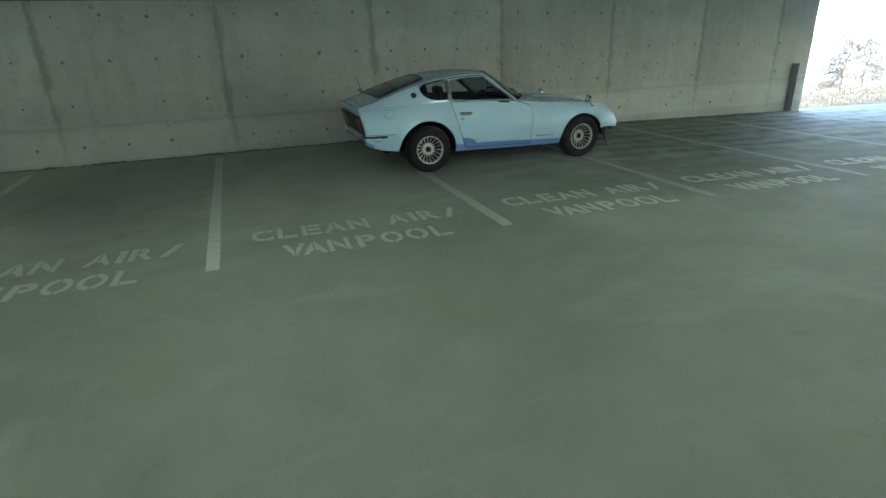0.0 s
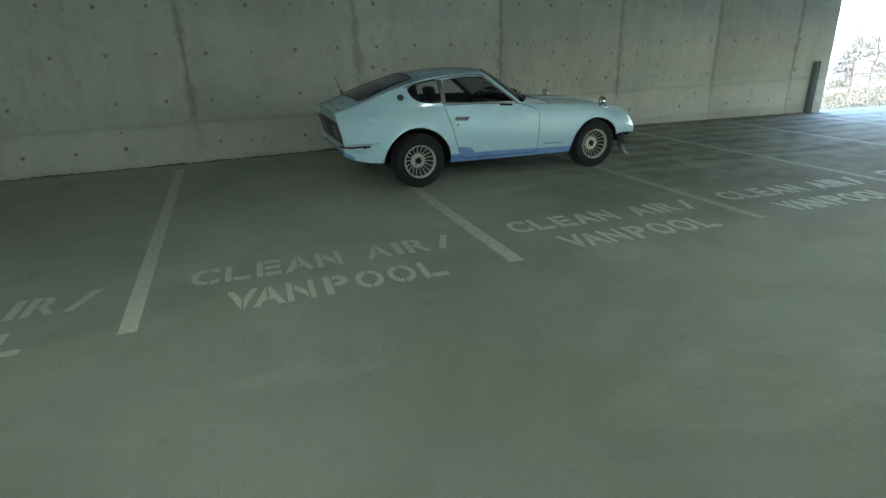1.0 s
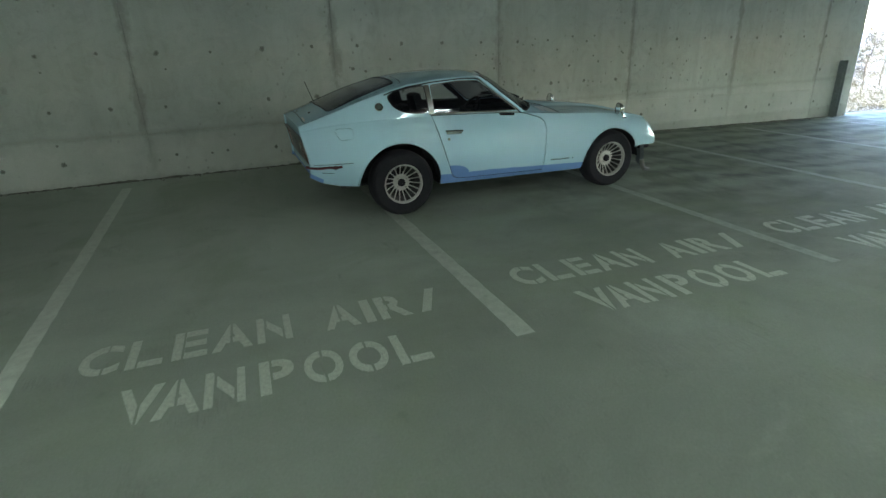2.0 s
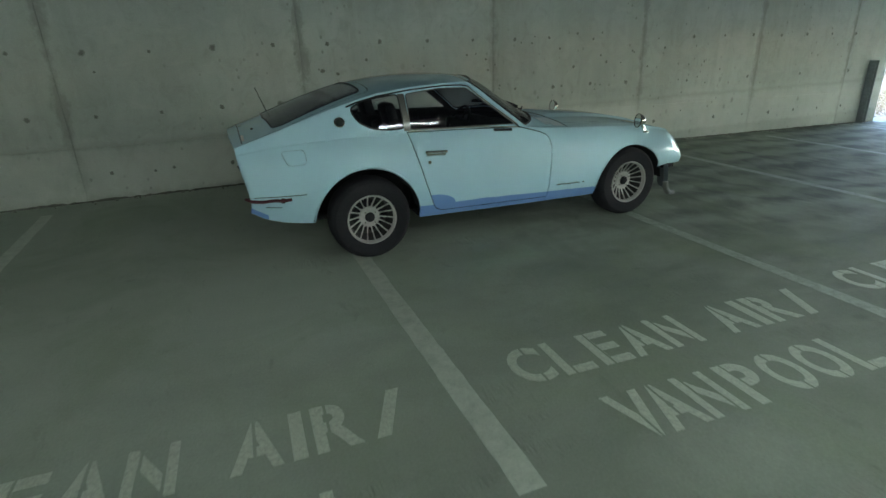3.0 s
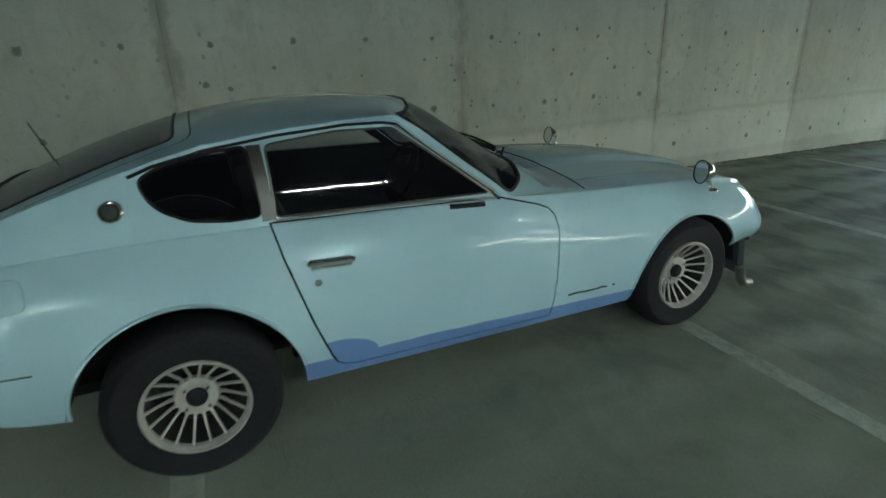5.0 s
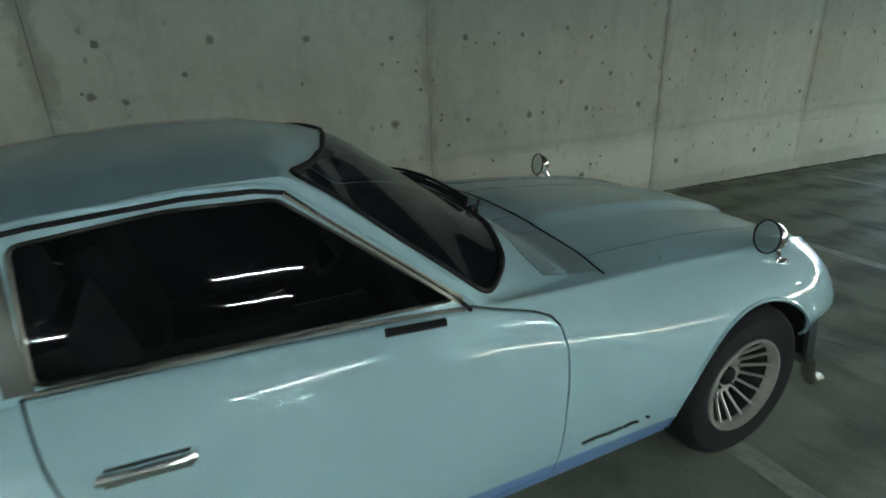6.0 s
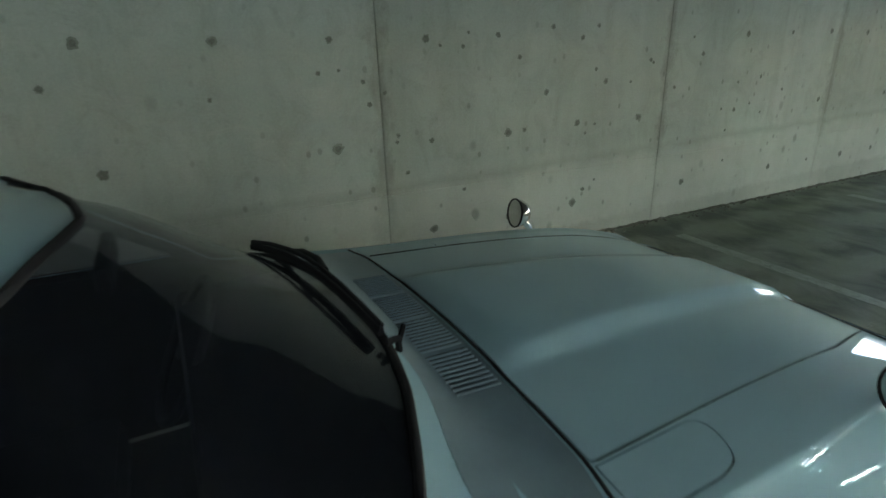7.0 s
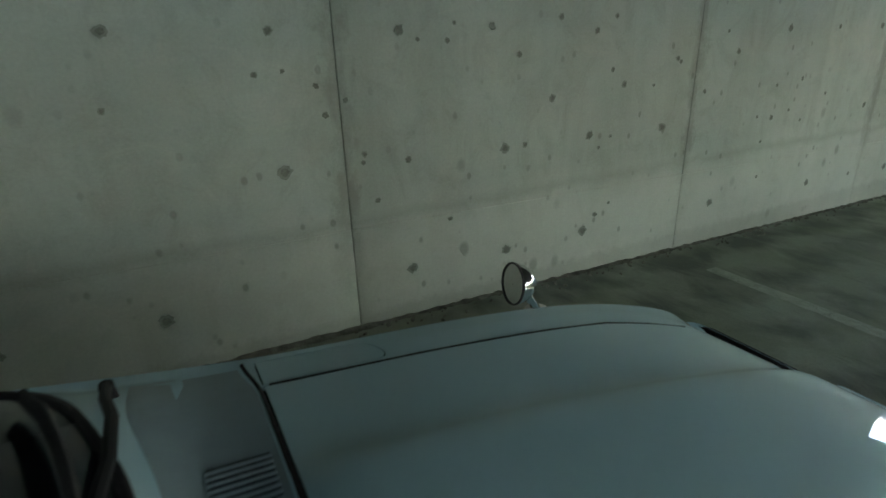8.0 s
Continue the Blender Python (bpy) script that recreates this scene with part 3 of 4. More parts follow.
def half_section(x):
    """Points of the right half, from the sill up and over to the centre line."""
    out = []
    zl, wl, wm, zb, wb = z_low(x), w_low(x), w_mid(x), z_blt(x), w_blt(x)
    zs, ws = zb - 0.012, wb + 0.013
    h = zs - zl
    ctl = [(wl, zl), (wm + .035, zl + .33 * h), (wm + .004, zl + .80 * h), (ws, zs)]
    for i in range(19):
        t = i / 18
        k = ((1 - t)**3, 3 * t * (1 - t)**2, 3 * t * t * (1 - t), t**3)
        out.append((sum(a * c[0] for a, c in zip(k, ctl)), sum(a * c[1] for a, c in zip(k, ctl))))
    c2 = (ws - .005, zb - .004)
    for i in range(1, 7):
        t = i / 6
        out.append(((1 - t)**2 * ws + 2 * t * (1 - t) * c2[0] + t * t * wb, (1 - t)**2 * zs + 2 * t * (1 - t) * c2[1] + t * t * zb))
    hood = x > 1.2
    wr = w_rail(x)
    zr = h_rail(x) if x > 1.44 else max(z_rail(x), h_rail(x)) if hood else z_rail(x)
    for i in range(1, 11):
        t = i / 10
        bulge = 0.042 * math.hypot(wr - wb, zr - zb) * math.sin(math.pi * t) * smooth(1.45, 1.1, x)
        out.append((wb + (wr - wb) * t + bulge, zb + (zr - zb) * t))
    zt = z_top(x)
    zrg = z_rail(x)
    for i in range(1, 22):
        q = i / 21
        y = wr * (1 - q)
        p = 2.3 if x < 1.0 else 2.0
        z = zrg + (zt - zrg) * (1 - (1 - q)**p)
        if hood:
            hz = h_rail(x) + (h_top(x) - h_rail(x) - 0.018) * (1 - (1 - q)**2)
            edge = 0.25 - 0.09 * (x - 1.77)
            hz += 0.021 * (1 - smooth(edge - 0.022, edge + 0.028, y)) * smooth(1.72, 1.86, x)
            z = max(z, hz) if x < 1.62 else hz
        out.append((y, z))
    return out


def bend(x, y, z):
    """The tail panel bows backwards and leans; the nose bows forwards."""
    t = smooth(-0.35, TAIL, x) if x < -0.35 else 0.0
    q, low = min(1.0, (y / 0.66)**2), smooth(0.80, 0.45, z)
    x += t * (-0.004 * (1 - low) - (0.03 + 0.045 * low) * (1 - q) + 0.04 * low * q)
    n = smooth(2.55, NOSE, x) if x > 2.55 else 0.0
    x += n * (0.05 * (1 - (y / 0.6)**2) + 0.04 * smooth(0.56, 0.41, z))
    return x, y, z


def body_shell():
    bm = B()
    xs = list(np.linspace(TAIL, NOSE, 190))
    rows = []
    for x in xs:
        half = half_section(float(x))
        ring = [(-y, z) for y, z in half] + [(y, z) for y, z in half[-2::-1]]
        rows.append([bm.verts.new(bend(float(x), y, z)) for y, z in ring])

    def cap(row, x, steps, flip):
        cz = 0.6
        prev = row
        for s, dx in steps:
            nxt = [bm.verts.new((v.co.x + dx, v.co.y * s, cz + (v.co.z - cz) * s)) for v in row]
            for i in range(len(row) - 1):
                bm.faces.new((prev[i], prev[i + 1], nxt[i + 1], nxt[i]))
            prev = nxt
        n = len(prev)
        for i in range(n // 2):
            a, b, c, d = prev[i], prev[i + 1], prev[n - 2 - i], prev[n - 1 - i]
            bm.faces.new((a, b, c, d) if b is not c else (a, b, d))
    for a, b in zip(rows, rows[1:]):
        for i in range(len(a) - 1):
            bm.faces.new((a[i], a[i + 1], b[i + 1], b[i]))
    cap(rows[0], TAIL, ((0.985, -0.010), (0.955, -0.013), (0.93, 0.004)), False)
    cap(rows[-1], NOSE, ((0.985, 0.018), (0.95, 0.030), (0.90, 0.036)), True)
    bmesh.ops.recalc_face_normals(bm, faces=bm.faces[:])
    return bm


shell_bm = body_shell()
top_face = max(shell_bm.faces, key=lambda f: f.calc_center_median().z)
if top_face.normal.z < 0:
    bmesh.ops.reverse_faces(shell_bm, faces=shell_bm.faces[:])
from mathutils.bvhtree import BVHTree
SURF = BVHTree.FromBMesh(shell_bm)


def side(x, z, lift=0.0):
    """The point of the right flank at this length and height, lifted off the paint."""
    p, n, _, _ = SURF.ray_cast(Vector((x, -2, z)), Vector((0, 1, 0)))
    return p + n * lift if p else Vector((x, -0.6, z))


def above(x, y, lift=0.0):
    p, n, _, _ = SURF.ray_cast(Vector((x, y, 3)), Vector((0, 0, -1)))
    return p + n * lift if p else Vector((x, y, 0.8))


def solid(bm, thick, offset, mats, name):
    """A closed sheet of this thickness made from an open skin."""
    me = mesh_of(bm, name, mats, 0)
    ob = new(name, me)
    md = ob.modifiers.new("sheet", "SOLIDIFY")
    md.thickness, md.offset, md.material_offset, md.material_offset_rim = thick, offset, 1, 0
    done = bpy.data.meshes.new_from_object(ob.evaluated_get(bpy.context.evaluated_depsgraph_get()))
    bpy.data.objects.remove(ob), bpy.data.meshes.remove(me)
    return done


def prism(poly, axis, lo, hi, grow=0.0):
    """A closed block over an outline: axis 'y' takes (x, z) points, axis 'z' takes (x, y) points."""
    n = len(poly)
    area = sum(poly[i][0] * poly[(i + 1) % n][1] - poly[(i + 1) % n][0] * poly[i][1] for i in range(n))
    s = 1 if area > 0 else -1
    pts = []
    for i in range(n):
        a, b, c = (Vector(poly[(i + k) % n]) for k in (-1, 0, 1))
        d1, d2 = (b - a).normalized(), (c - b).normalized()
        nn = Vector((d1.y + d2.y, -d1.x - d2.x)).normalized() * s
        dot = max(0.5, nn.dot(Vector((d1.y, -d1.x)) * s))
        pts.append(b + nn * grow / dot)
    bm = B()
    put = (lambda p, w: (p[0], w, p[1])) if axis == "y" else (lambda p, w: (p[0], p[1], w))
    lo_v, hi_v = [bm.verts.new(put(p, lo)) for p in pts], [bm.verts.new(put(p, hi)) for p in pts]
    bm.faces.new(lo_v), bm.faces.new(hi_v[::-1])
    for i in range(n):
        bm.faces.new((lo_v[i], hi_v[i], hi_v[(i + 1) % n], lo_v[(i + 1) % n]))
    bmesh.ops.recalc_face_normals(bm, faces=bm.faces[:])
    return bm


def rounded(poly, r, n=4):
    """The outline with its corners rounded off."""
    out = []
    k = len(poly)
    for i in range(k):
        a, b, c = (Vector(poly[(i + j) % k]) for j in (-1, 0, 1))
        ra = min(r, (a - b).length * 0.45)
        rc = min(r, (c - b).length * 0.45)
        p, q = b + (a - b).normalized() * ra, b + (c - b).normalized() * rc
        for j in range(n + 1):
            t = j / n
            out.append(tuple((1 - t)**2 * p + 2 * t * (1 - t) * b + t * t * q))
    return out


def dense(poly, step=0.02, closed=True):
    out = []
    k = len(poly)
    for i in range(k if closed else k - 1):
        a, b = Vector(poly[i]), Vector(poly[(i + 1) % k])
        m = max(1, int((b - a).length / step))
        out += [tuple(a + (b - a) * j / m) for j in range(m)]
    return out + ([] if closed else [tuple(poly[-1])])


def carve(me, cutters, op, name):
    """The mesh after a boolean with several blocks that do not touch each other."""
    cut = B()
    for c in cutters:
        tmp = bpy.data.meshes.new("cut")
        c.to_mesh(tmp), c.free()
        cut.from_mesh(tmp)
        bpy.data.meshes.remove(tmp)
    cme = bpy.data.meshes.new("cut")
    cut.to_mesh(cme), cut.free()
    a, b = new(name, me), new("cut", cme)
    md = a.modifiers.new("carve", "BOOLEAN")
    md.operation, md.object, md.solver = op, b, "EXACT"
    done = bpy.data.meshes.new_from_object(a.evaluated_get(bpy.context.evaluated_depsgraph_get()))
    bpy.data.objects.remove(a), bpy.data.objects.remove(b), bpy.data.meshes.remove(cme)
    done.name = name
    return done


def hang(name, me, parent, label="", sharp=35):
    me.polygons.foreach_set("use_smooth", [True] * len(me.polygons))
    me.set_sharp_from_angle(angle=radians(sharp))
    ob = new(name, me)
    ob.parent = parent
    return tagged(ob, label) if label else ob


# outlines of the panels and panes
DOOR_GLASS = rounded([(0.364, 1.122), (0.62, 1.148), (0.838, 1.144), (1.206, .864), (0.362, .880)], 0.022)
QUARTER = rounded([(-0.048, 1.048), (0.03, 1.084), (0.16, 1.110), (0.302, 1.124), (0.316, .890), (0.20, .888), (0.084, .904), (0.0, .948), (-0.038, 1.0)], 0.03)
SCREEN_EDGE = [(1.092, 0), (1.074, .101), (1.028, .276), (0.965, .417), (0.92, .484), (0.880, .548), (1.292, .694), (1.34, .676), (1.405, .612), (1.455, .536), (1.49, .447), (1.54, .30), (1.572, .14)]
SCREEN = SCREEN_EDGE + [(1.577, 0)] + [(x, -y) for x, y in SCREEN_EDGE[:0:-1]]
SCREEN = rounded(SCREEN, 0.03, 3)
HATCH = rounded([(0.135, -.43), (0.135, .43), (0.115, .487), (-0.035, .520), (-0.27, .558), (-0.5, .568), (-0.79, .560), (-0.79, -.560), (-0.5, -.568), (-0.27, -.558), (-0.035, -.520), (0.115, -.487)], 0.03)
REAR_GLASS = rounded([(0.075, -.41), (0.075, .41), (0.05, .452), (-0.25, .490), (-0.50, .515), (-0.575, .49), (-0.60, 0), (-0.575, -.49), (-0.50, -.515), (-0.25, -.490), (0.05, -.452)], 0.04)
DOOR = [(0.338, .862), (0.8, .853), (1.25, .838), (1.30, .824), (1.36, .807), (1.428, .787), (1.476, .766), (1.500, .737), (1.511, .68), (1.503, .60), (1.492, .50), (1.488, .35), (1.484, .262), (0.575, .272), (0.535, .282), (0.505, .300), (0.485, .34), (0.43, .50), (0.388, .65), (0.360, .75)]
HOOD = rounded([(1.762, -.532), (1.762, .532), (2.1, .508), (2.6, .474), (2.93, .40), (2.97, 0), (2.93, -.40), (2.6, -.474), (2.1, -.508)], 0.012)
LID = [(1.764, -.541)] + rounded([(1.9, -.534), (2.01, -.526), (2.03, -.555), (2.01, -.622), (1.96, -.640), (1.9, -.644)], 0.03)[5:-5] + [(1.764, -.650)]
FUEL = rounded([(-0.560, .800), (-0.405, .806), (-0.400, .715), (-0.525, .708)], 0.03)


def mirror_y(poly):
    return [(x, -y) for x, y in poly][::-1]


car = new("sports_car")
car.matrix_basis = pose(CAR_X, CAR_Y, 0, 0, 0.62, 0)
tagged(car, "light blue two door fastback sports car parked across two stalls", "car")

sheet = solid(shell_bm, 0.009, -1.0, [PAINT, DARK], "body")
G = 0.0033
# blocks that cross one another go into different passes
late = [prism(SCREEN, "z", 0.815, 1.6), prism(FUEL, "y", -1.2, -0.5, G * .3), prism(LID, "z", 0.70, 1.0, G * .5), prism(mirror_y(LID), "z", 0.70, 1.0, G * .5)]
cutters = [prism(DOOR_GLASS, "y", -1.2, 1.2), prism(QUARTER, "y", -1.2, 1.2), prism(HATCH, "z", 0.79, 1.6, G),
           prism(DOOR, "y", -1.2, -0.45, G), prism(HOOD, "z", 0.52, 1.0, G * .8)]
ARCH = ((0.0, 0.268, 0.385), (BASE, 0.255, 0.362))
for ax, az, ar in ARCH:
    ring = [(ax + ar * math.cos(2 * math.pi * i / 64), az + ar * math.sin(2 * math.pi * i / 64)) for i in range(64)]
    cutters += [prism(ring, "y", -1.2, -0.48), prism(ring, "y", 0.48, 1.2)]
body = hang("body", carve(carve(sheet.copy(), cutters, "DIFFERENCE", "body"), late, "DIFFERENCE", "body"), car, "light blue steel body with a darker blue sill band")
door = hang("door", carve(sheet.copy(), [prism(DOOR, "y", -1.2, -0.45, -G)], "INTERSECT", "door"), car, "closed light blue door with a blue lower edge")
hood = hang("hood", carve(sheet.copy(), [prism(HOOD, "z", 0.52, 1.0, -G * .8)], "INTERSECT", "hood"), car, "closed long light blue hood with a raised centre")
for poly in (LID, mirror_y(LID)):
    hang("inspection_lid", carve(sheet.copy(), [prism(poly, "z", 0.70, 1.0, -G * .5)], "INTERSECT", "inspection_lid"), car)
hang("fuel_lid", carve(sheet.copy(), [prism(FUEL, "y", -1.2, -0.5, -G * .3)], "INTERSECT", "fuel_lid"), car)
hatch_me = carve(sheet.copy(), [prism(HATCH, "z", 0.79, 1.6, -G)], "INTERSECT", "tailgate")
hatch = hang("tailgate", carve(hatch_me, [prism(REAR_GLASS, "z", 0.85, 1.6)], "DIFFERENCE", "tailgate"), car, "closed light blue tailgate")

# panes: the same skin, set a little deeper
pane_skin = body_shell()
if max(pane_skin.faces, key=lambda f: f.calc_center_median().z).normal.z < 0:
    bmesh.ops.reverse_faces(pane_skin, faces=pane_skin.faces[:])
for v in list(pane_skin.verts):
    v.co -= v.normal * 0.006
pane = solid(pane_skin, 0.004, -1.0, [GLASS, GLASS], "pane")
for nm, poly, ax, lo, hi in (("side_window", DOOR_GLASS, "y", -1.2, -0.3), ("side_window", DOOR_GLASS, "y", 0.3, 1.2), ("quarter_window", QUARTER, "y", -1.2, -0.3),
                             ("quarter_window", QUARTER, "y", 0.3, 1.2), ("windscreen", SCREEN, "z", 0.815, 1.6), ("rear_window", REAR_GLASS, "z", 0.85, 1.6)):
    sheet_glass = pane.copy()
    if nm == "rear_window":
        sheet_glass.materials.clear(), sheet_glass.materials.append(HAZED), sheet_glass.materials.append(HAZED)
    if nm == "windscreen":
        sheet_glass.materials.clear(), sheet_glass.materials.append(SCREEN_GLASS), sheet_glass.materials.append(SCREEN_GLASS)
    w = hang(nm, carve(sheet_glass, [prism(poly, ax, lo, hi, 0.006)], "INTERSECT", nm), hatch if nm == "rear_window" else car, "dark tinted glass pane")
    w.visible_shadow = False


def flank(x, t, lift=0.003):
    """A point of the right side between the belt (0) and the roof edge (1)."""
    y = w_blt(x) + (w_rail(x) - w_blt(x)) * t + 0.042 * (z_rail(x) - z_blt(x)) * math.sin(math.pi * t)
    return Vector((x, -y - lift, z_blt(x) + (z_rail(x) - z_blt(x)) * t))


# seals and bright trim along the edges
def bead(name, pts, r, mat, parent, label="", closed=True, flat=1.0):
    return part(name, tube(B(), pts, r, 6, closed, flat), mat, parent, label, 60)


bead("windscreen_seal", [above(x, y, 0.001) for x, y in dense(SCREEN, 0.025)], 0.0085, SEAL, car, "black rubber seal")
bead("rear_window_seal", [above(x, y, 0.001) for x, y in dense(REAR_GLASS, 0.03)], 0.0052, SEAL, hatch)
for sgn in (1, -1):
    flip = Matrix.Diagonal((1, sgn, 1)).to_3x3()
    bead("window_trim", [flip @ side(x, z, 0.0) for x, z in dense(DOOR_GLASS, 0.03)], 0.0045, POST, car, "thin metal window frame")
    bead("belt_trim", [flip @ flank(0.345 + 0.885 * i / 40, 0.045) for i in range(41)], 0.0055, SATIN, car, "bright strip under the side windows", False)
    bead("window_trim", [flip @ side(x, z, 0.001) for x, z in dense(QUARTER, 0.03)], 0.0055, SEAL, car)
    rail = [(-0.075, 1.068), (0.0, 1.095), (0.16, 1.131), (0.4, 1.161), (0.66, 1.178), (0.80, 1.176), (0.86, 1.166), (1.08, .992), (1.22, .882), (1.255, .845)]
    bead("drip_rail", [flip @ side(x, z, 0.004) for x, z in dense(rail, 0.03, False)], 0.0055, PAINT, car, "rolled gutter above the windows", False)
    bead("gutter_shadow_seal", [flip @ side(x - 0.010 * smooth(.8, .95, x), z - 0.0125, 0.0005) for x, z in dense(rail, 0.03, False)], 0.0062, SEAL, car, "", False)
    bp, rows = B(), []
    for i in range(11):
        t = i / 10
        x, z = 0.316 - 0.014 * t, 0.872 + 0.252 * t
        a, b = flip @ side(x, z, .004), flip @ side(x + 0.047, z, .004)
        inn = Vector((0, 0.016 * sgn, 0))
        rows.append([bp.verts.new(p) for p in (a, b, b + inn, a + inn)])
    for p, q in zip(rows, rows[1:]):
        for i in range(4):
            bp.faces.new((p[i], p[(i + 1) % 4], q[(i + 1) % 4], q[i]))
    bp.faces.new(rows[0]), bp.faces.new(rows[-1][::-1])
    part("window_post", bp, POST, car, "bright metal post between the side windows")
for sgn in (1, -1):
    # wide bright frame along the sloping front edge of each door window
    bm, rows = B(), []
    for i in range(15):
        t = i / 14
        x, z = 0.852 + 0.374 * t, 1.148 - 0.285 * t
        wd = 0.003 + 0.013 * t
        a, b = side(x + 0.002, z + 0.003, 0.006), side(x - 0.58 * wd, z - 0.81 * wd, 0.005)
        rows.append([bm.verts.new((p.x, p.y * sgn, p.z)) for p in (a, b, b + Vector((0, 0.012, 0)), a + Vector((0, 0.012, 0)))])
    for p, q in zip(rows, rows[1:]):
        for i in range(4):
            bm.faces.new((p[i], p[(i + 1) % 4], q[(i + 1) % 4], q[i]))
    bm.faces.new(rows[0]), bm.faces.new(rows[-1][::-1])
    part("window_frame", bm, SATIN, car, "bright window frame along the front pillar")
# dark beads added in the shut lines to stand for shade in the gaps
bead("tailgate_gap_shade", [above(x, y, -0.003) for x, y in dense(HATCH, 0.03)], 0.0034, SEAL, hatch, "dark bead standing in for shade in the shut line")
bead("hood_gap_shade", [above(1.757 - 0.018 * smooth(.50, .66, abs(y)), y, -0.001) for y in (-0.652 + 1.304 * i / 48 for i in range(49))], 0.0046, SEAL, hood, "dark bead standing in for shade in the shut line", False)
for sgn in (-1, 1):
    edge = [(1.775, .5315), (1.94, .5195), (2.1, .508), (2.27, .4965), (2.44, .485), (2.6, .474), (2.72, .446), (2.84, .419)]
    bead("side_gap_shade", [above(x, sgn * (y + 0.0015), -0.0005) for x, y in edge], 0.0028 if sgn > 0 else 0.0014, SEAL, hood, "dark bead standing in for shade in the shut line", False)
for ax, az, ar in ARCH:
    for sgn in (1, -1):
        pts = []
        for i in range(41):
            a = math.pi * (-0.06 + 1.12 * i / 40)
            x, z = ax + (ar - 0.001) * math.cos(a), az + (ar - 0.001) * math.sin(a)
            if z > z_low(x) + 0.004:
                p = side(x + 0.004 * math.cos(a), z + 0.004 * math.sin(a), -0.002)
                pts.append((p.x, p.y * sgn, p.z))
        bead("arch_lip", pts, 0.008, PAINT, car, "rolled wheel arch lip", False)

# under the body
part("floor_pan", box(box(B(), -0.50, 2.72, -0.46, 0.46, 0.22, 0.27, 0.02), 0.40, 1.92, -0.70, 0.70, 0.215, 0.26, 0.015), LINER, car)
for ax, az, ar in ARCH:
    for sgn in (-1, 1):
        bm = B()
        ra = [[bm.verts.new((ax + (ar + 0.012) * math.cos(a), sgn * yy, az + (ar + 0.012) * math.sin(a))) for a in (math.pi * (0.03 + 0.94 * i / 28) for i in range(29))] for yy in (0.755, 0.44)]
        for i in range(28):
            bm.faces.new((ra[0][i], ra[0][i + 1], ra[1][i + 1], ra[1][i]))
        c = bm.verts.new((ax, sgn * 0.44, az))
        for i in range(28):
            bm.faces.new((ra[1][i], ra[1][i + 1], c))
        part("wheel_well", bm, LINER, car)


# wheels
def wheel_meshes():
    R, w = 0.297, 0.100
    tyre = lathe(B(), [(.172, -w + .024), (.182, -w + .006), (.215, -w - .005), (.262, -w - .002), (.284, -w + .014), (.294, -w + .034), (R, -.03), (R, .03),
                       (.294, w - .034), (.284, w - .014), (.262, w + .002), (.215, w + .005), (.182, w - .006), (.172, w - .024)], 64)
    rim = lathe(B(), [(.186, -w + .036), (.190, -w + .016), (.196, -w + .010), (.198, -w + .002), (.194, -w - .004), (.187, -w - .003),
                      (.186, -w + .006), (.181, -w + .012), (.179, -w + .022), (.180, -w + .036)], 64, closed=True)
    barrel = lathe(B(), [(.188, -w + .037), (.179, -w + .037), (.168, -.02), (.168, w - .03), (.001, w - .03), (.001, w - .02), (.182, w - .02)], 48)
    hubm = lathe(B(), [(.001, -w + .076), (.076, -w + .076), (.082, -w + .081), (.083, -w + .098), (.05, -w + .12), (.001, -w + .12)], 40)
    capm = lathe(B(), [(.001, -w + .056), (.030, -w + .060), (.038, -w + .066), (.040, -w + .077)], 28)
    nut = cyl(B(), (0, -w + .078, 0), (0, -w + .060, 0), 0.0075, 0.0065, 6)
    spoke = B()
    st = ((.078, .0070, -w + .080, .014), (.094, .0036, -w + .077, .012), (.14, .0031, -w + .048, .010), (.184, .0048, -w + .018, .010))
    rows = []
    for r, hw, yf, dp in st:
        rows.append([spoke.verts.new(p) for p in ((r, yf, -hw), (r, yf, hw), (r, yf + dp, hw + .002), (r, yf + dp, -hw - .002))])
    for a, b in zip(rows, rows[1:]):
        for i in range(4):
            spoke.faces.new((a[i], a[(i + 1) % 4], b[(i + 1) % 4], b[i]))
    spoke.faces.new(rows[0]), spoke.faces.new(rows[-1][::-1])
    brake = lathe(B(), [(.001, .03), (.13, .03), (.13, .05), (.001, .05)], 36)
    return [mesh_of(b, n, m) for b, n, m in ((tyre, "tyre", RUBBER), (rim, "rim", ALLOY), (barrel, "barrel", [BARREL]), (hubm, "wheel_hub", ALLOY), (capm, "centre_cap", SEAL), (nut, "lug_nut", CHROME), (spoke, "spoke", ALLOY), (brake, "brake_drum", LINER))]


W_TYRE, W_RIM, W_BARREL, W_HUB, W_CAP, W_NUT, W_SPOKE, W_BRAKE = wheel_meshes()


def wheel(x, y, turned, spin):
    w = new("wheel")
    w.parent = car
    w.matrix_basis = pose(x, y, HUB, 0, 0, 180 if turned else 0)
    tagged(w, "silver multi spoke alloy wheel with a black tyre")

    def sub(name, me, m=Matrix()):
        o = new(name, me)
        o.parent, o.matrix_basis = w, m
    small = Matrix.Diagonal((0.915, 1, 0.915, 1))
    sub("tyre", W_TYRE), sub("rim", W_RIM, small), sub("barrel", W_BARREL, small), sub("wheel_hub", W_HUB, small), sub("centre_cap", W_CAP, small), sub("brake_drum", W_BRAKE, small)
    for i in range(18):
        sub("spoke", W_SPOKE, small @ pose(0, 0, 0, 0, spin + 20 * i, 0))
    for i in range(4):
        sub("lug_nut", W_NUT, small @ pose(0, 0, 0, 0, 45 + spin + 90 * i, 0) @ Matrix.Translation((0.058, 0, 0)))


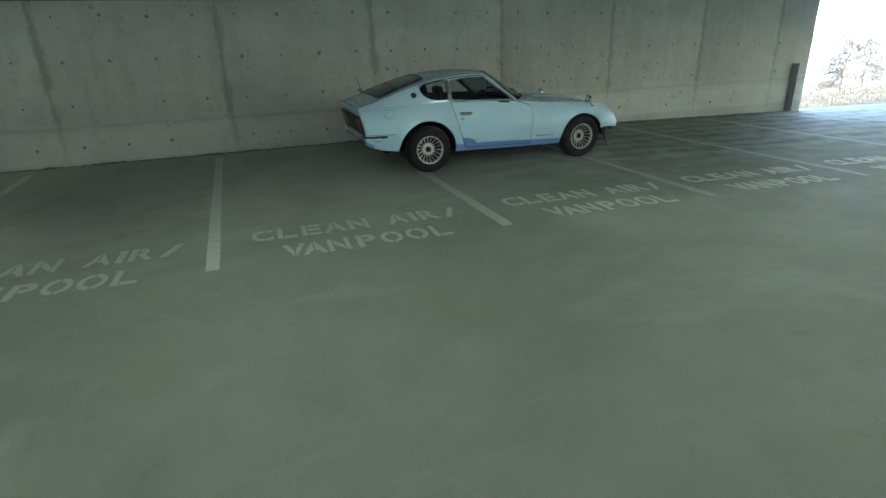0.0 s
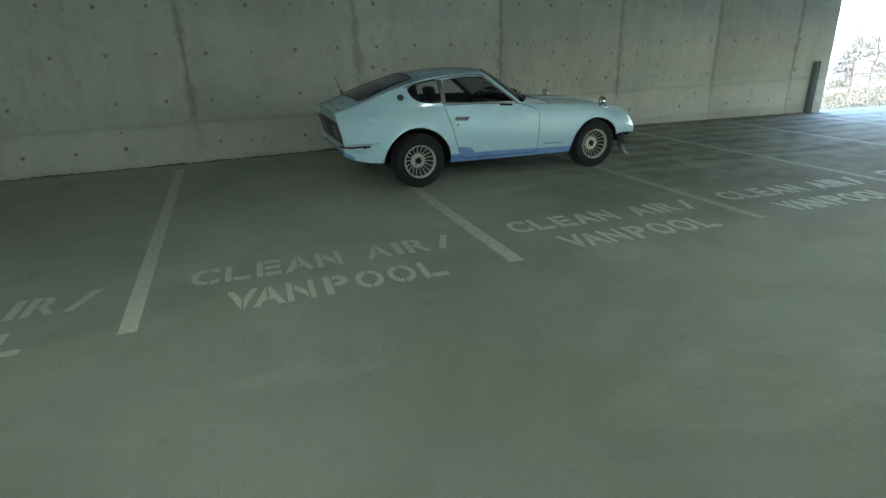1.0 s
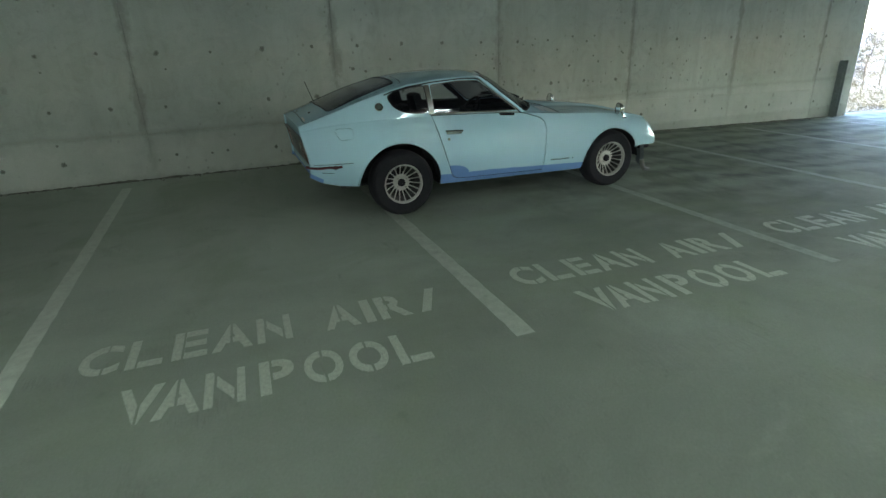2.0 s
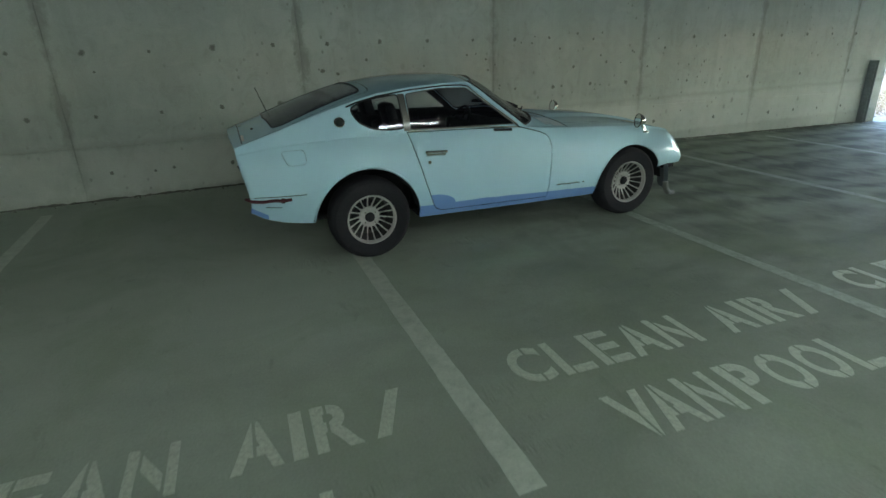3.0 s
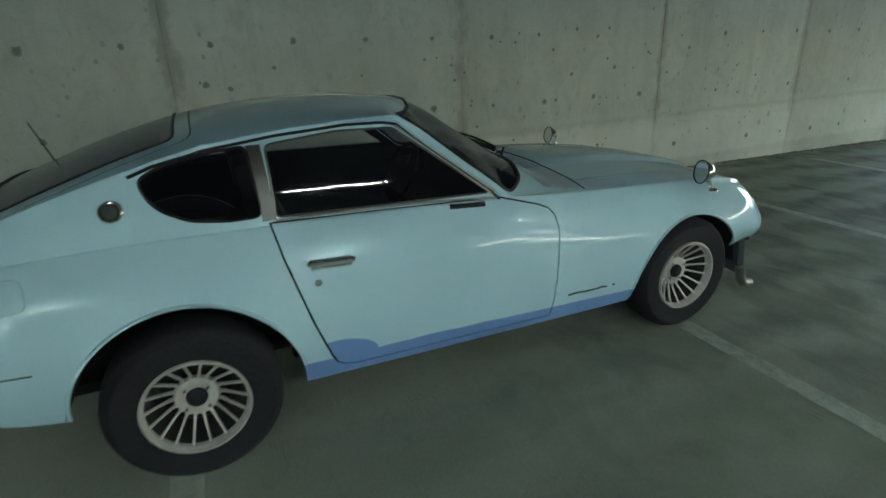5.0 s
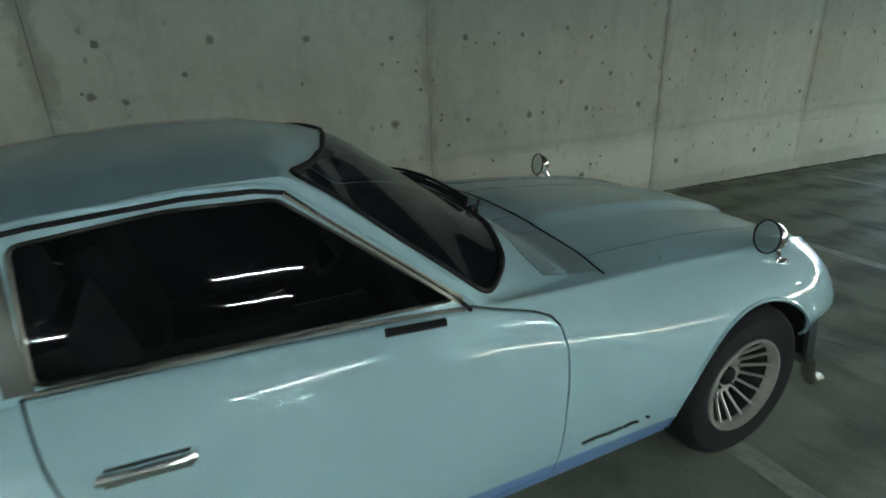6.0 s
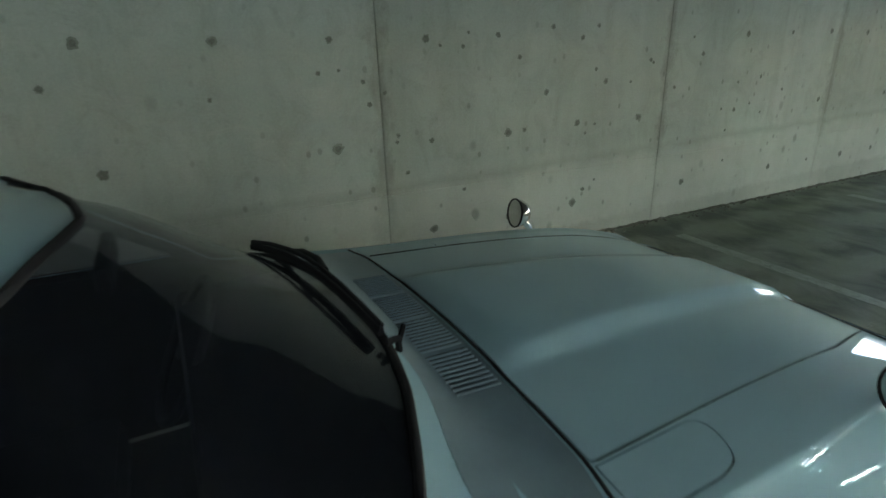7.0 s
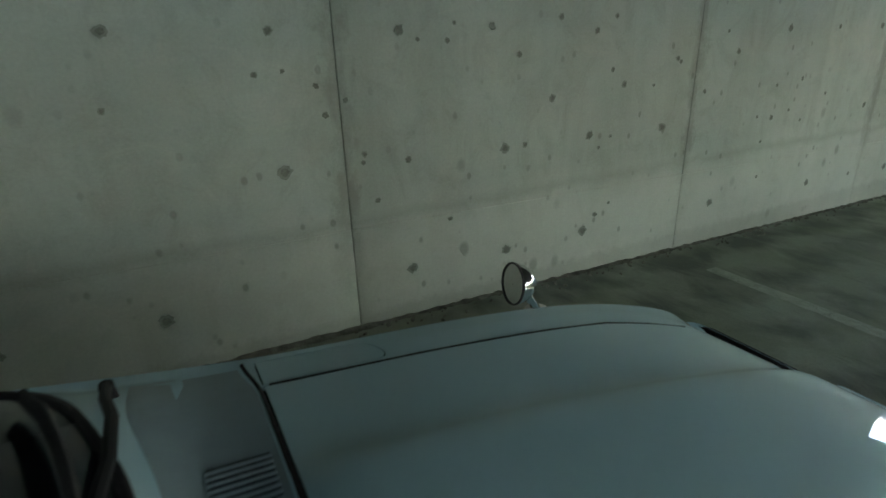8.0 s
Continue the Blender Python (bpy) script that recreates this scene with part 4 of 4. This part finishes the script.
FACE = 0.745
wheel(0.0, -FACE, False, 4), wheel(BASE, -FACE + 0.058, False, 11), wheel(0.0, FACE, True, 9), wheel(BASE, FACE - 0.058, True, 2)

# cabin
def seat(y):
    s = new("seat")
    s.parent = car
    s.location = (0.72, y, 0.30)
    tagged(s, "dark vinyl bucket seat")
    part("cushion", box(B(), -0.24, 0.27, -0.23, 0.23, 0.0, 0.17, 0.05), DARK, s)
    part("backrest", box(B(), -0.07, 0.07, -0.22, 0.22, 0.0, 0.50, 0.05, pose(-0.24, 0, 0.10, 0, -17, 0)), DARK, s)
    part("headrest", box(B(), -0.045, 0.045, -0.12, 0.12, 0.0, 0.16, 0.035, pose(-0.395, 0, 0.585, 0, -14, 0)), DARK, s)


seat(-0.34), seat(0.34)
part("dashboard", box(B(), 1.18, 1.52, -0.64, 0.64, 0.60, 0.79, 0.05), DARK, car, "black padded dashboard")
part("cowl_tray", box(B(), 1.40, 1.74, -0.60, 0.60, 0.66, 0.74, 0.02), DARK, car)
part("console", box(B(), 0.35, 1.25, -0.09, 0.09, 0.26, 0.52, 0.03), DARK, car)
part("load_floor", box(B(), -0.70, 0.42, -0.60, 0.60, 0.55, 0.60, 0.02), DARK, car)
part("bulkhead", box(B(), 0.36, 0.42, -0.62, 0.62, 0.26, 0.62, 0.01), DARK, car)
part("door_card", box(B(), 0.50, 1.45, -0.70, -0.675, 0.34, 0.74, 0.010), DARK, door)
steer = new("steering_wheel")
steer.parent = car
steer.matrix_basis = pose(1.19, 0.34, 0.735, 0, -62, 0)
part("rim", tube(B(), [(0.185 * math.cos(a), 0.185 * math.sin(a), 0) for a in (2 * math.pi * i / 36 for i in range(36))], 0.013, 8, True), DARK, steer)
for a in (0, 120, 240):
    part("spoke", box(B(), 0.03, 0.18, -0.012, 0.012, -0.02, -0.014, 0.001, pose(0, 0, 0, 0, 0, a)), DARK, steer)
part("column", cyl(B(), (0, 0, -0.28), (0, 0, 0.01), 0.03), DARK, steer)
part("inside_mirror", box(B(), 1.10, 1.125, -0.11, 0.11, 1.085, 1.14, 0.012), DARK, car)

# right flank fittings
hd = B()
hp = [side(0.442 + 0.150 * i / 8, 0.717 - 0.004 * i / 8, 0.021) for i in range(9)]
tube(hd, [side(0.442, 0.717, -.004)] + hp + [side(0.592, 0.713, -.004)], 0.0125, 10, False, 0.9)
handle = part("door_handle", hd, WORN_CHROME, door, "chrome pull handle")
cup = B()
cp = [side(0.444 + 0.0209 * i, 0.711 - 0.0006 * i, 0.000) for i in range(8)]
tube(cup, [p + Vector((0, 0.004, 0)) for p in cp], 0.0215, 10, False, 0.98)
part("handle_plate", cup, CHROME, door, "chrome handle plate")
part("handle_recess", tube(B(), [p + Vector((0, -0.003, -0.002)) for p in cp], 0.0115, 10, False, 0.98), SEAL, door)
lp = side(0.462, 0.652, 0.0)
part("lock", cyl(cyl(B(), lp, lp + Vector((0, -0.007, 0)), 0.013, n=18), lp + Vector((0, -0.006, 0)), lp + Vector((0, -0.010, 0)), 0.008, n=14), CHROME, door, "small chrome key lock")
part("mirror_pad", tube(B(), [side(1.018 + 0.0215 * i, 0.832 - 0.0011 * i, 0.001) for i in range(8)], 0.012, 8, False, 0.9), SEAL, door, "small black pad below the window")
vp, vn, _, _ = SURF.ray_cast(Vector((-0.137, -2, 0.960)), Vector((0, 1, 0)))
vm = Matrix.Translation(vp) @ vn.to_track_quat("-Y", "Z").to_matrix().to_4x4()
part("vent_badge", lathe(B(), [(.001, -.003), (.022, -.004), (.025, -.009), (.033, -.010), (.037, -.006), (.038, .004)], 32, vm), CHROME, car, "round chrome vent badge on the rear pillar")
part("vent_centre", lathe(B(), [(.001, -.011), (.019, -.010), (.024, -.005)], 28, vm), BADGE, car)
for a, b in ((0, .150), (.158, .215), (.25, .262)):
    pts = [side(1.565 + a + (b - a) * k / 3, 0.357 + 0.003 * math.sin(30 * a + 2 * k), 0.0015) for k in range(4)]
    part("emblem", tube(B(), pts, 0.0075, 5, False, 0.6), BADGE, car, "small dark script emblem")
sc = B()
tube(sc, [side(-0.805 + 0.0345 * i, 0.478 + 0.001 * i + 0.003 * math.sin(i * 1.7), 0.0) for i in range(9)], 0.030, 6, False, 0.4)
part("torn_strip", sc, SCRAPE, car, "torn dark red strip where the bumper was")
part("bolt_hole", cyl(B(), side(-0.585, 0.484, -.01), side(-0.585, 0.484, .010), 0.018, n=14), SEAL, car)
part("strip_edge", tube(B(), [side(-0.79 + 0.045 * i, 0.508 + 0.0008 * i, 0.0) for i in range(9)], 0.0028, 5), BADGE, car)
part("scuff", tube(B(), [side(-0.70 + 0.02 * i, 0.437 - 0.001 * i, 0.0) for i in range(6)], 0.005, 5, False, .5), BADGE, car)


# tail
def tail_point(y, z):
    p, n, _, _ = SURF.ray_cast(Vector((-2, y, z)), Vector((1, 0, 0)))
    return p


for sgn in (-1, 1):
    lamp = new("tail_lamp")
    lamp.parent = car
    tagged(lamp, "wide red and dark tail lamp cluster")

    def block(name, y0, y1, z0, z1, proud, mat):
        bm = B()
        ny, nz = 8, 3
        front, back = [], []
        for i in range(ny + 1):
            for j in range(nz + 1):
                p = tail_point(sgn * (y0 + (y1 - y0) * i / ny), z0 + (z1 - z0) * j / nz)
                front.append(bm.verts.new(p + Vector((-proud, 0, 0))))
                back.append(bm.verts.new(p + Vector((0.04, 0, 0))))
        k = nz + 1
        for i in range(ny):
            for j in range(nz):
                c = [i * k + j, i * k + j + 1, (i + 1) * k + j + 1, (i + 1) * k + j]
                bm.faces.new([front[v] for v in c]), bm.faces.new([back[v] for v in c[::-1]])
        rim = [i * k for i in range(ny)] + [ny * k + j for j in range(nz)] + [i * k + nz for i in range(ny, 0, -1)] + list(range(nz, 0, -1))
        for u, v in zip(rim, rim[1:] + rim[:1]):
            bm.faces.new((front[u], front[v], back[v], back[u]))
        part(name, bm, mat, lamp)
    block("surround", 0.008, 0.632, 0.495, 0.722, 0.010, LAMP_DARK)
    block("red_lens", 0.46, 0.615, 0.515, 0.690, 0.016, LAMP_RED)
    block("clear_lens", 0.30, 0.345, 0.56, 0.675, 0.016, CHROME)
    block("amber_lens", 0.385, 0.435, 0.535, 0.685, 0.015, LAMP_DIM)
part("tailgate_emblem", tube(B(), [above(-0.775, -0.50 + 0.02 * i, 0.006) for i in range(6)], 0.008, 6), ALLOY, hatch, "small chrome letters")
part("tailgate_lock", cyl(B(), above(-0.77, 0.0, -.004), above(-0.77, 0.0, .012), 0.014, n=16), CHROME, hatch)
part("rubber_stop", cyl(B(), above(-0.70, -0.30, -.002), above(-0.70, -0.30, .009), 0.010, n=12), SEAL, hatch)

# antenna on the left rear quarter
ab = above(-0.50, 0.63, 0)
part("antenna", cyl(cyl(B(), ab, ab + Vector((-0.005, 0, 0.02)), 0.011, 0.008, 12), ab + Vector((-0.004, 0, 0.018)), ab + Vector((-0.085, 0.0, 0.25)), 0.0045, 0.003, 8), SEAL, car, "thin black whip antenna")


# hood and cowl fittings
# thin overlay on the cowl, with a dark reflection put into its colour
cb, rows = B(), []
for i in range(41):
    y = -0.63 + 1.26 * i / 40
    rim = 0.030 * smooth(0.50, 0.64, abs(y))
    back, front = 1.590 - 0.055 * smooth(0.20, 0.55, abs(y)), 1.748 - 0.7 * rim
    line = [above(back + (front - back) * q / 6, y, 0.0009) for q in range(7)]
    rows.append([cb.verts.new(p) for p in line] + [cb.verts.new(p - Vector((0, 0, 0.0035))) for p in line[::-1]])
for a, b in zip(rows, rows[1:]):
    for i in range(14):
        cb.faces.new((a[i], a[(i + 1) % 14], b[(i + 1) % 14], b[i]))
cb.faces.new(rows[0]), cb.faces.new(rows[-1][::-1])
part("cowl_dark_overlay", cb, COWL_SHADED, car, "dark sheet over the cowl standing in for its dark reflection")
for vy in (-0.236, -0.077, 0.077, 0.236):
    v = new("cowl_vent")
    v.parent = car
    tagged(v, "pressed louvres in the cowl panel")
    for i in range(10):
        y = vy - 0.0652 + 0.0145 * i
        part("slot", tube(B(), [above(1.642 + 0.0155 * k, y + 0.0073, 0.0018) for k in range(7)], 0.0017, 5, False, 0.6), SEAL, v)
        part("louvre", tube(B(), [above(1.640 + 0.0162 * k, y, 0.002) for k in range(7)], 0.0026, 6, False, 1.0), COWL_SHADED, v)


w = new("wiper")
w.parent = car
tagged(w, "black windscreen wiper")
WIPE = [(1.548, -0.13), (1.536, -0.05), (1.522, 0.05), (1.508, 0.14), (1.492, 0.23), (1.470, 0.32), (1.440, 0.42), (1.405, 0.50)]
ln = [above(x, y, 0.020) for x, y in WIPE]
part("blade", tube(B(), ln, 0.008, 6, False, 1.5), SEAL, w)
part("blade_frame", tube(B(), [p + Vector((0.003, 0, 0.014 + 0.008 * math.sin(math.pi * i / 7))) for i, p in enumerate(ln)], 0.006, 6), SEAL, w)
piv = above(1.508, 0.585, 0)
part("arm", tube(B(), [piv + Vector((0, 0, 0.022)), piv + Vector((0.003, -0.06, 0.036)), above(1.519, 0.40, 0.036), above(1.520, 0.26, 0.042), above(1.512, 0.16, 0.036)], 0.0095, 8), SEAL, w)
part("pivot", cyl(B(), piv - Vector((0, 0, 0.005)), piv + Vector((0, 0, 0.030)), 0.016, 0.012, 14), SEAL, w)
st = above(1.588, -0.15, 0)
part("wiper_stub", tube(tube(B(), [st, st + Vector((0.0, 0, 0.03)), st + Vector((-0.03, -0.01, 0.035))], 0.008, 6), [st + Vector((0.0, 0, 0.018)), st + Vector((0.02, 0.015, 0.05))], 0.006, 6), SEAL, car, "bare black wiper spindle")


def fender_mirror(sgn):
    m = new("fender_mirror")
    m.parent = car
    m.location = above(2.525 if sgn < 0 else 2.545, sgn * 0.69, -0.008 if sgn < 0 else 0.0)
    m.scale = (1.14, 1.14, 1.14)
    tagged(m, "round chrome fender mirror on a short stalk")
    part("foot", lathe(B(), [(.030, 0), (.028, .006), (.016, .010), (.001, .011)], 24, pose(0, 0, 0, 90, 0, 0)), CHROME, m)
    part("stalk", tube(B(), [(0, 0, 0.004), (-0.012, 0, 0.026), (-0.030, 0, 0.050), (-0.048, 0, 0.072)], 0.0115, 10), CHROME, m)
    hm = pose(-0.058, 0, 0.088, 0, 0, 90 - (14 if sgn < 0 else 6)) @ pose(0, 0, 0, 8, 0, 0)
    part("head", lathe(B(), [(.001, -.046), (.016, -.043), (.034, -.030), (.046, -.010), (.0505, .008), (.0505, .014), (.046, .014)], 32, hm), CHROME, m, "polished bullet housing")
    part("mirror_rim", lathe(B(), [(.0485, .012), (.0525, .013), (.0525, .018), (.0485, .018)], 32, hm, True), SEAL, m)
    part("mirror_glass", lathe(B(), [(.001, .0155), (.049, .0155), (.049, .012), (.001, .012)], 32, hm), MIRROR, m, "round mirror glass")


fender_mirror(-1), fender_mirror(1)

# nose: open grille and the corner pieces of the front valance
part("grille", box(B(), 2.94, 3.03, -0.42, 0.42, 0.42, 0.55, 0.02), LINER, car, "dark grille opening")
for sgn in (-1, 1):
    bm = B()
    prof = [(2.735, .405, .735), (2.745, .33, .738), (2.755, .25, .738), (2.765, .18, .735), (2.80, .135, .732), (2.855, .115, .728)]
    rows = []
    for x, z, y in prof:
        rows.append([bm.verts.new((x + dx, sgn * (y - dy), z)) for dx, dy in ((0, 0), (0.055, 0.004), (0.085, 0.05), (0.11, 0.20))])
    for a, b in zip(rows, rows[1:]):
        for i in range(3):
            bm.faces.new((a[i], a[i + 1], b[i + 1], b[i]))
    bmesh.ops.solidify(bm, geom=bm.faces[:], thickness=0.008)
    part("valance_corner", bm, VALANCE, car, "grey blue corner of the front valance")
for sgn in (-1, 1):
    part("overrider", tube(B(), [(2.775, sgn * 0.745, 0.235), (2.785, sgn * 0.745, 0.175), (2.82, sgn * 0.742, 0.130), (2.885, sgn * 0.735, 0.118)], 0.026, 10, False, 0.8), SATIN, car, "dull chrome end piece under the valance")
part("bumper_bracket", box(B(), 2.80, 2.93, -0.66, -0.62, 0.34, 0.39, 0.008), LINER, car)
part("radiator_panel", box(B(), 2.66, 2.70, -0.66, 0.66, 0.20, 0.60, 0.01), LINER, car)

# ---- outside the opening ----
def tree(x, y, h, seed):
    rnd = random.Random(seed)
    ob = new("tree")
    ob.location = (x, y, -0.95)
    tagged(ob, "slender sunlit conifer with thin drooping branches outside", "tree")
    bt, bl = B(), B()
    lean = [Vector((rnd.uniform(-.03, .03) * i, rnd.uniform(-.03, .03) * i, h * i / 6)) for i in range(7)]
    for i, (p, q) in enumerate(zip(lean, lean[1:])):
        cyl(bt, p, q, 0.050 - 0.0075 * i, 0.050 - 0.0075 * (i + 1), 7, False)
    for i in range(46):
        z = h * (0.12 + 0.86 * i / 46)
        reach = (h - z) * 0.33 + 0.25
        a = rnd.uniform(0, 6.283)
        pts = []
        for k in range(5):
            q = k / 4
            pts.append((math.cos(a) * reach * q, math.sin(a) * reach * q, z + 0.18 * q - 0.30 * q * q + rnd.uniform(-.04, .04)))
        tube(bt, pts, 0.009, 4)
        for k in range(int(190 * reach)):
            q = rnd.uniform(0.2, 1.05)
            c = Vector((math.cos(a) * reach * q, math.sin(a) * reach * q, z + 0.18 * q - 0.30 * q * q)) + Vector((rnd.gauss(0, 0.11), rnd.gauss(0, 0.11), rnd.gauss(0, 0.05)))
            m = Matrix.Translation(c) @ Euler([rnd.uniform(0, 6.28) for _ in range(3)]).to_matrix().to_4x4()
            s = rnd.uniform(0.018, 0.046)
            vs = [bl.verts.new(m @ Vector(p)) for p in ((-s, 0, 0), (0, -s * .4, .01), (s, 0, 0), (0, s * .4, .01))]
            bl.faces.new(vs)
    part("trunk", bt, BARK, ob)
    part("crown", bl, LEAF, ob, "thin olive green needles", sharp=0)
    return ob


def brush(x0, x1, y, h, seed, count):
    rnd = random.Random(seed)
    bm = B()
    for i in range(count):
        x = rnd.uniform(x0, x1)
        top = h * (0.55 + 0.45 * noise.noise((x * 0.6, seed, 0.0)))
        c = Vector((x, y + rnd.gauss(0, 0.5), -0.95 + 0.2 + abs(rnd.gauss(0, 0.55)) * top))
        m = Matrix.Translation(c) @ Euler([rnd.uniform(0, 6.28) for _ in range(3)]).to_matrix().to_4x4()
        s = rnd.uniform(0.014, 0.036)
        bm.faces.new([bm.verts.new(m @ Vector(p)) for p in ((-s, 0, 0), (0, -s * .5, .02), (s, 0, 0), (0, s * .5, .02))])
    return tagged(part("brush", bm, HEDGE, None, sharp=0), "low dry brush along the paving outside", "shrubs", kind="stuff")


tree(23.4, 16.5, 2.6, 4)
tree(27.8, 18.5, 2.7, 9)
brush(15.0, 34.0, 14.6, 0.9, 3, 30000)
brush(14.5, 34.0, 13.2, 0.35, 5, 16000)

# ---- pieces of the long wall, last of all ----
PITCH, JOINT = 2.385, 4.69   # one formed panel after another


def wall_panel(x0, x1, z0, z1, off):
    """A formed panel whose foot follows the fall of the deck."""
    bm = box(B(), x0 + 0.0022, x1 - 0.0022, 0, 0.030, z0, z1, 0.002)
    for v in bm.verts:
        if v.co.z < 0.6:
            v.co.z += drop(v.co.x)
    cx, stretch = (x0 + x1) / 2, (x1 - x0) / PITCH
    for v in bm.verts:
        v.co.x = (v.co.x - cx) / stretch
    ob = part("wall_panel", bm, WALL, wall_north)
    ob.location, ob.scale = (cx, WALL_Y + off, 0), (stretch, 1, 1)


joints = [JOINT - PITCH * k for k in range(8, 2, -1)] + [-0.083, 2.29, JOINT, 7.08, 9.37, 11.56]
for k, (px, nx) in enumerate(zip(joints, joints[1:])):
    for z0, z1 in ((0.001, 0.5545), (0.5560, CEIL_Z - 0.002)):
        wall_panel(px, nx, z0, z1, 0.0015 * math.sin(k * 2.7))
wall_panel(joints[-1], WALL_END, 0.001, CEIL_Z - 0.002, 0)

# form tie holes in rows, and loose pits where air was trapped
HOLE = simple("tie_hole_dark", (0.205, 0.220, 0.182), 0.9, 0, 0.5, 60)
STAIN = simple("tie_hole_stain", (0.285, 0.31, 0.265), 0.9, 0, 0.35, 60)
rnd = random.Random(8)


def hole_mesh(soft):
    """A shallow crater: a dark middle and a stained, ragged rim."""
    bm, n = B(), 16
    wob = [rnd.uniform(.8, 1.2) for _ in range(n)]
    rings = [[bm.verts.new((r * w * math.cos(2 * math.pi * j / n), y, r * w * math.sin(2 * math.pi * j / n))) for j, w in enumerate(wob)] for r, y in ((.010, -.0010), (.019, -.0016), (.019 + soft, .0012))]
    mid = bm.verts.new((0, -.0006, 0))
    for j in range(n):
        bm.faces.new((mid, rings[0][j], rings[0][(j + 1) % n]))
        for a, b in zip(rings, rings[1:]):
            f = bm.faces.new((a[j], a[(j + 1) % n], b[(j + 1) % n], b[j]))
            f.material_index = 1 if b is rings[2] else 0
    return mesh_of(bm, "tie_hole", [HOLE, STAIN])


CRATERS = [hole_mesh(.008), hole_mesh(.013), hole_mesh(.005)]


def tie_hole(x, z, s):
    ob = new("tie_hole", rnd.choice(CRATERS))
    ob.parent = wall_north
    ob.matrix_basis = Matrix.LocRotScale((x, WALL_Y - 0.0016, z), Euler((0, rnd.uniform(0, 6), 0)), (s * rnd.uniform(.85, 1.15), 1, s * rnd.uniform(.85, 1.15)))


for i in range(-14, 18):
    for z in (0.27, 0.87, 1.475, 2.07):
        if rnd.random() < (0.9 if i < 8 else 0.6):
            tie_hole(2.0 + 0.602 * i + rnd.uniform(-.012, .012), z + 0.7 * drop(2.0 + 0.602 * i) + rnd.uniform(-.012, .012), rnd.uniform(0.65, 1.1))
PITS = ((3.75, 1.19), (4.33, 1.29), (4.45, 1.30), (4.59, 1.23), (4.72, 1.16), (4.62, 1.10), (4.79, .90), (4.78, .86), (5.10, 1.41), (5.26, 1.40), (4.84, .66), (5.25, .49),
        (5.30, 1.48), (5.52, 1.46), (5.96, 1.50), (6.36, 1.50), (5.69, 1.32), (6.36, 1.21), (6.46, 1.12), (6.71, 1.10), (5.92, 1.08), (5.74, .84), (6.29, .76), (6.38, .82),
        (6.90, 1.25), (6.93, 1.23), (7.48, 1.27), (7.19, 1.03), (7.80, .81), (7.97, .79), (7.97, 1.02), (8.27, 1.05), (7.89, .62), (7.92, .35), (8.17, .83), (6.41, .39),
        (6.30, .33), (7.35, 1.40), (8.61, .92), (8.34, .74), (3.04, 1.29), (2.52, 1.19), (2.69, 1.15), (-.99, 1.31), (.27, 1.29), (-1.03, .50), (.61, .26), (2.48, 1.21))
for x, z in PITS:
    tie_hole(x, z, rnd.uniform(0.4, 0.8))

# dirt and crumbs along the foot of the wall
GRIME = simple("wall_foot_dirt", (0.22, 0.225, 0.185), 0.95, 0, 0.75, 18)
bm = B()
rows = []
for i in range(1100):
    x = -9.0 + 21.4 * i / 1099
    n1, n2 = noise.noise((x * 3.1, 0.3, 0)), noise.noise((x * 17, 7.1, 0))
    h, d = 0.012 + 0.022 * max(0, n1) + 0.012 * n2, 0.022 + 0.045 * max(0, n1) + 0.02 * n2
    rows.append([bm.verts.new(p) for p in ((x, WALL_Y - 0.0025, drop(x) + max(h, .002)), (x, WALL_Y - max(d, .004) * .5, drop(x) + max(h, .002) * .7), (x, WALL_Y - max(d, .004), drop(x) + 0.0008))])
for a, b in zip(rows, rows[1:]):
    for i in range(2):
        bm.faces.new((a[i], a[i + 1], b[i + 1], b[i]))
for i in range(420):
    s = rnd.uniform(0.003, 0.013)
    cx = rnd.uniform(-4, 12)
    m = Matrix.Translation((cx, WALL_Y - abs(rnd.gauss(0.03, 0.05)) - .01, drop(cx) + s * .5)) @ Euler([rnd.uniform(0, 3) for _ in range(3)]).to_matrix().to_4x4()
    box(bm, -s, s, -s * .7, s * .7, -s * .5, s * .5, 0, m)
tagged(part("dirt", bm, GRIME, None, sharp=0), "crumbs and dirt along the foot of the wall", "dirt", kind="stuff")
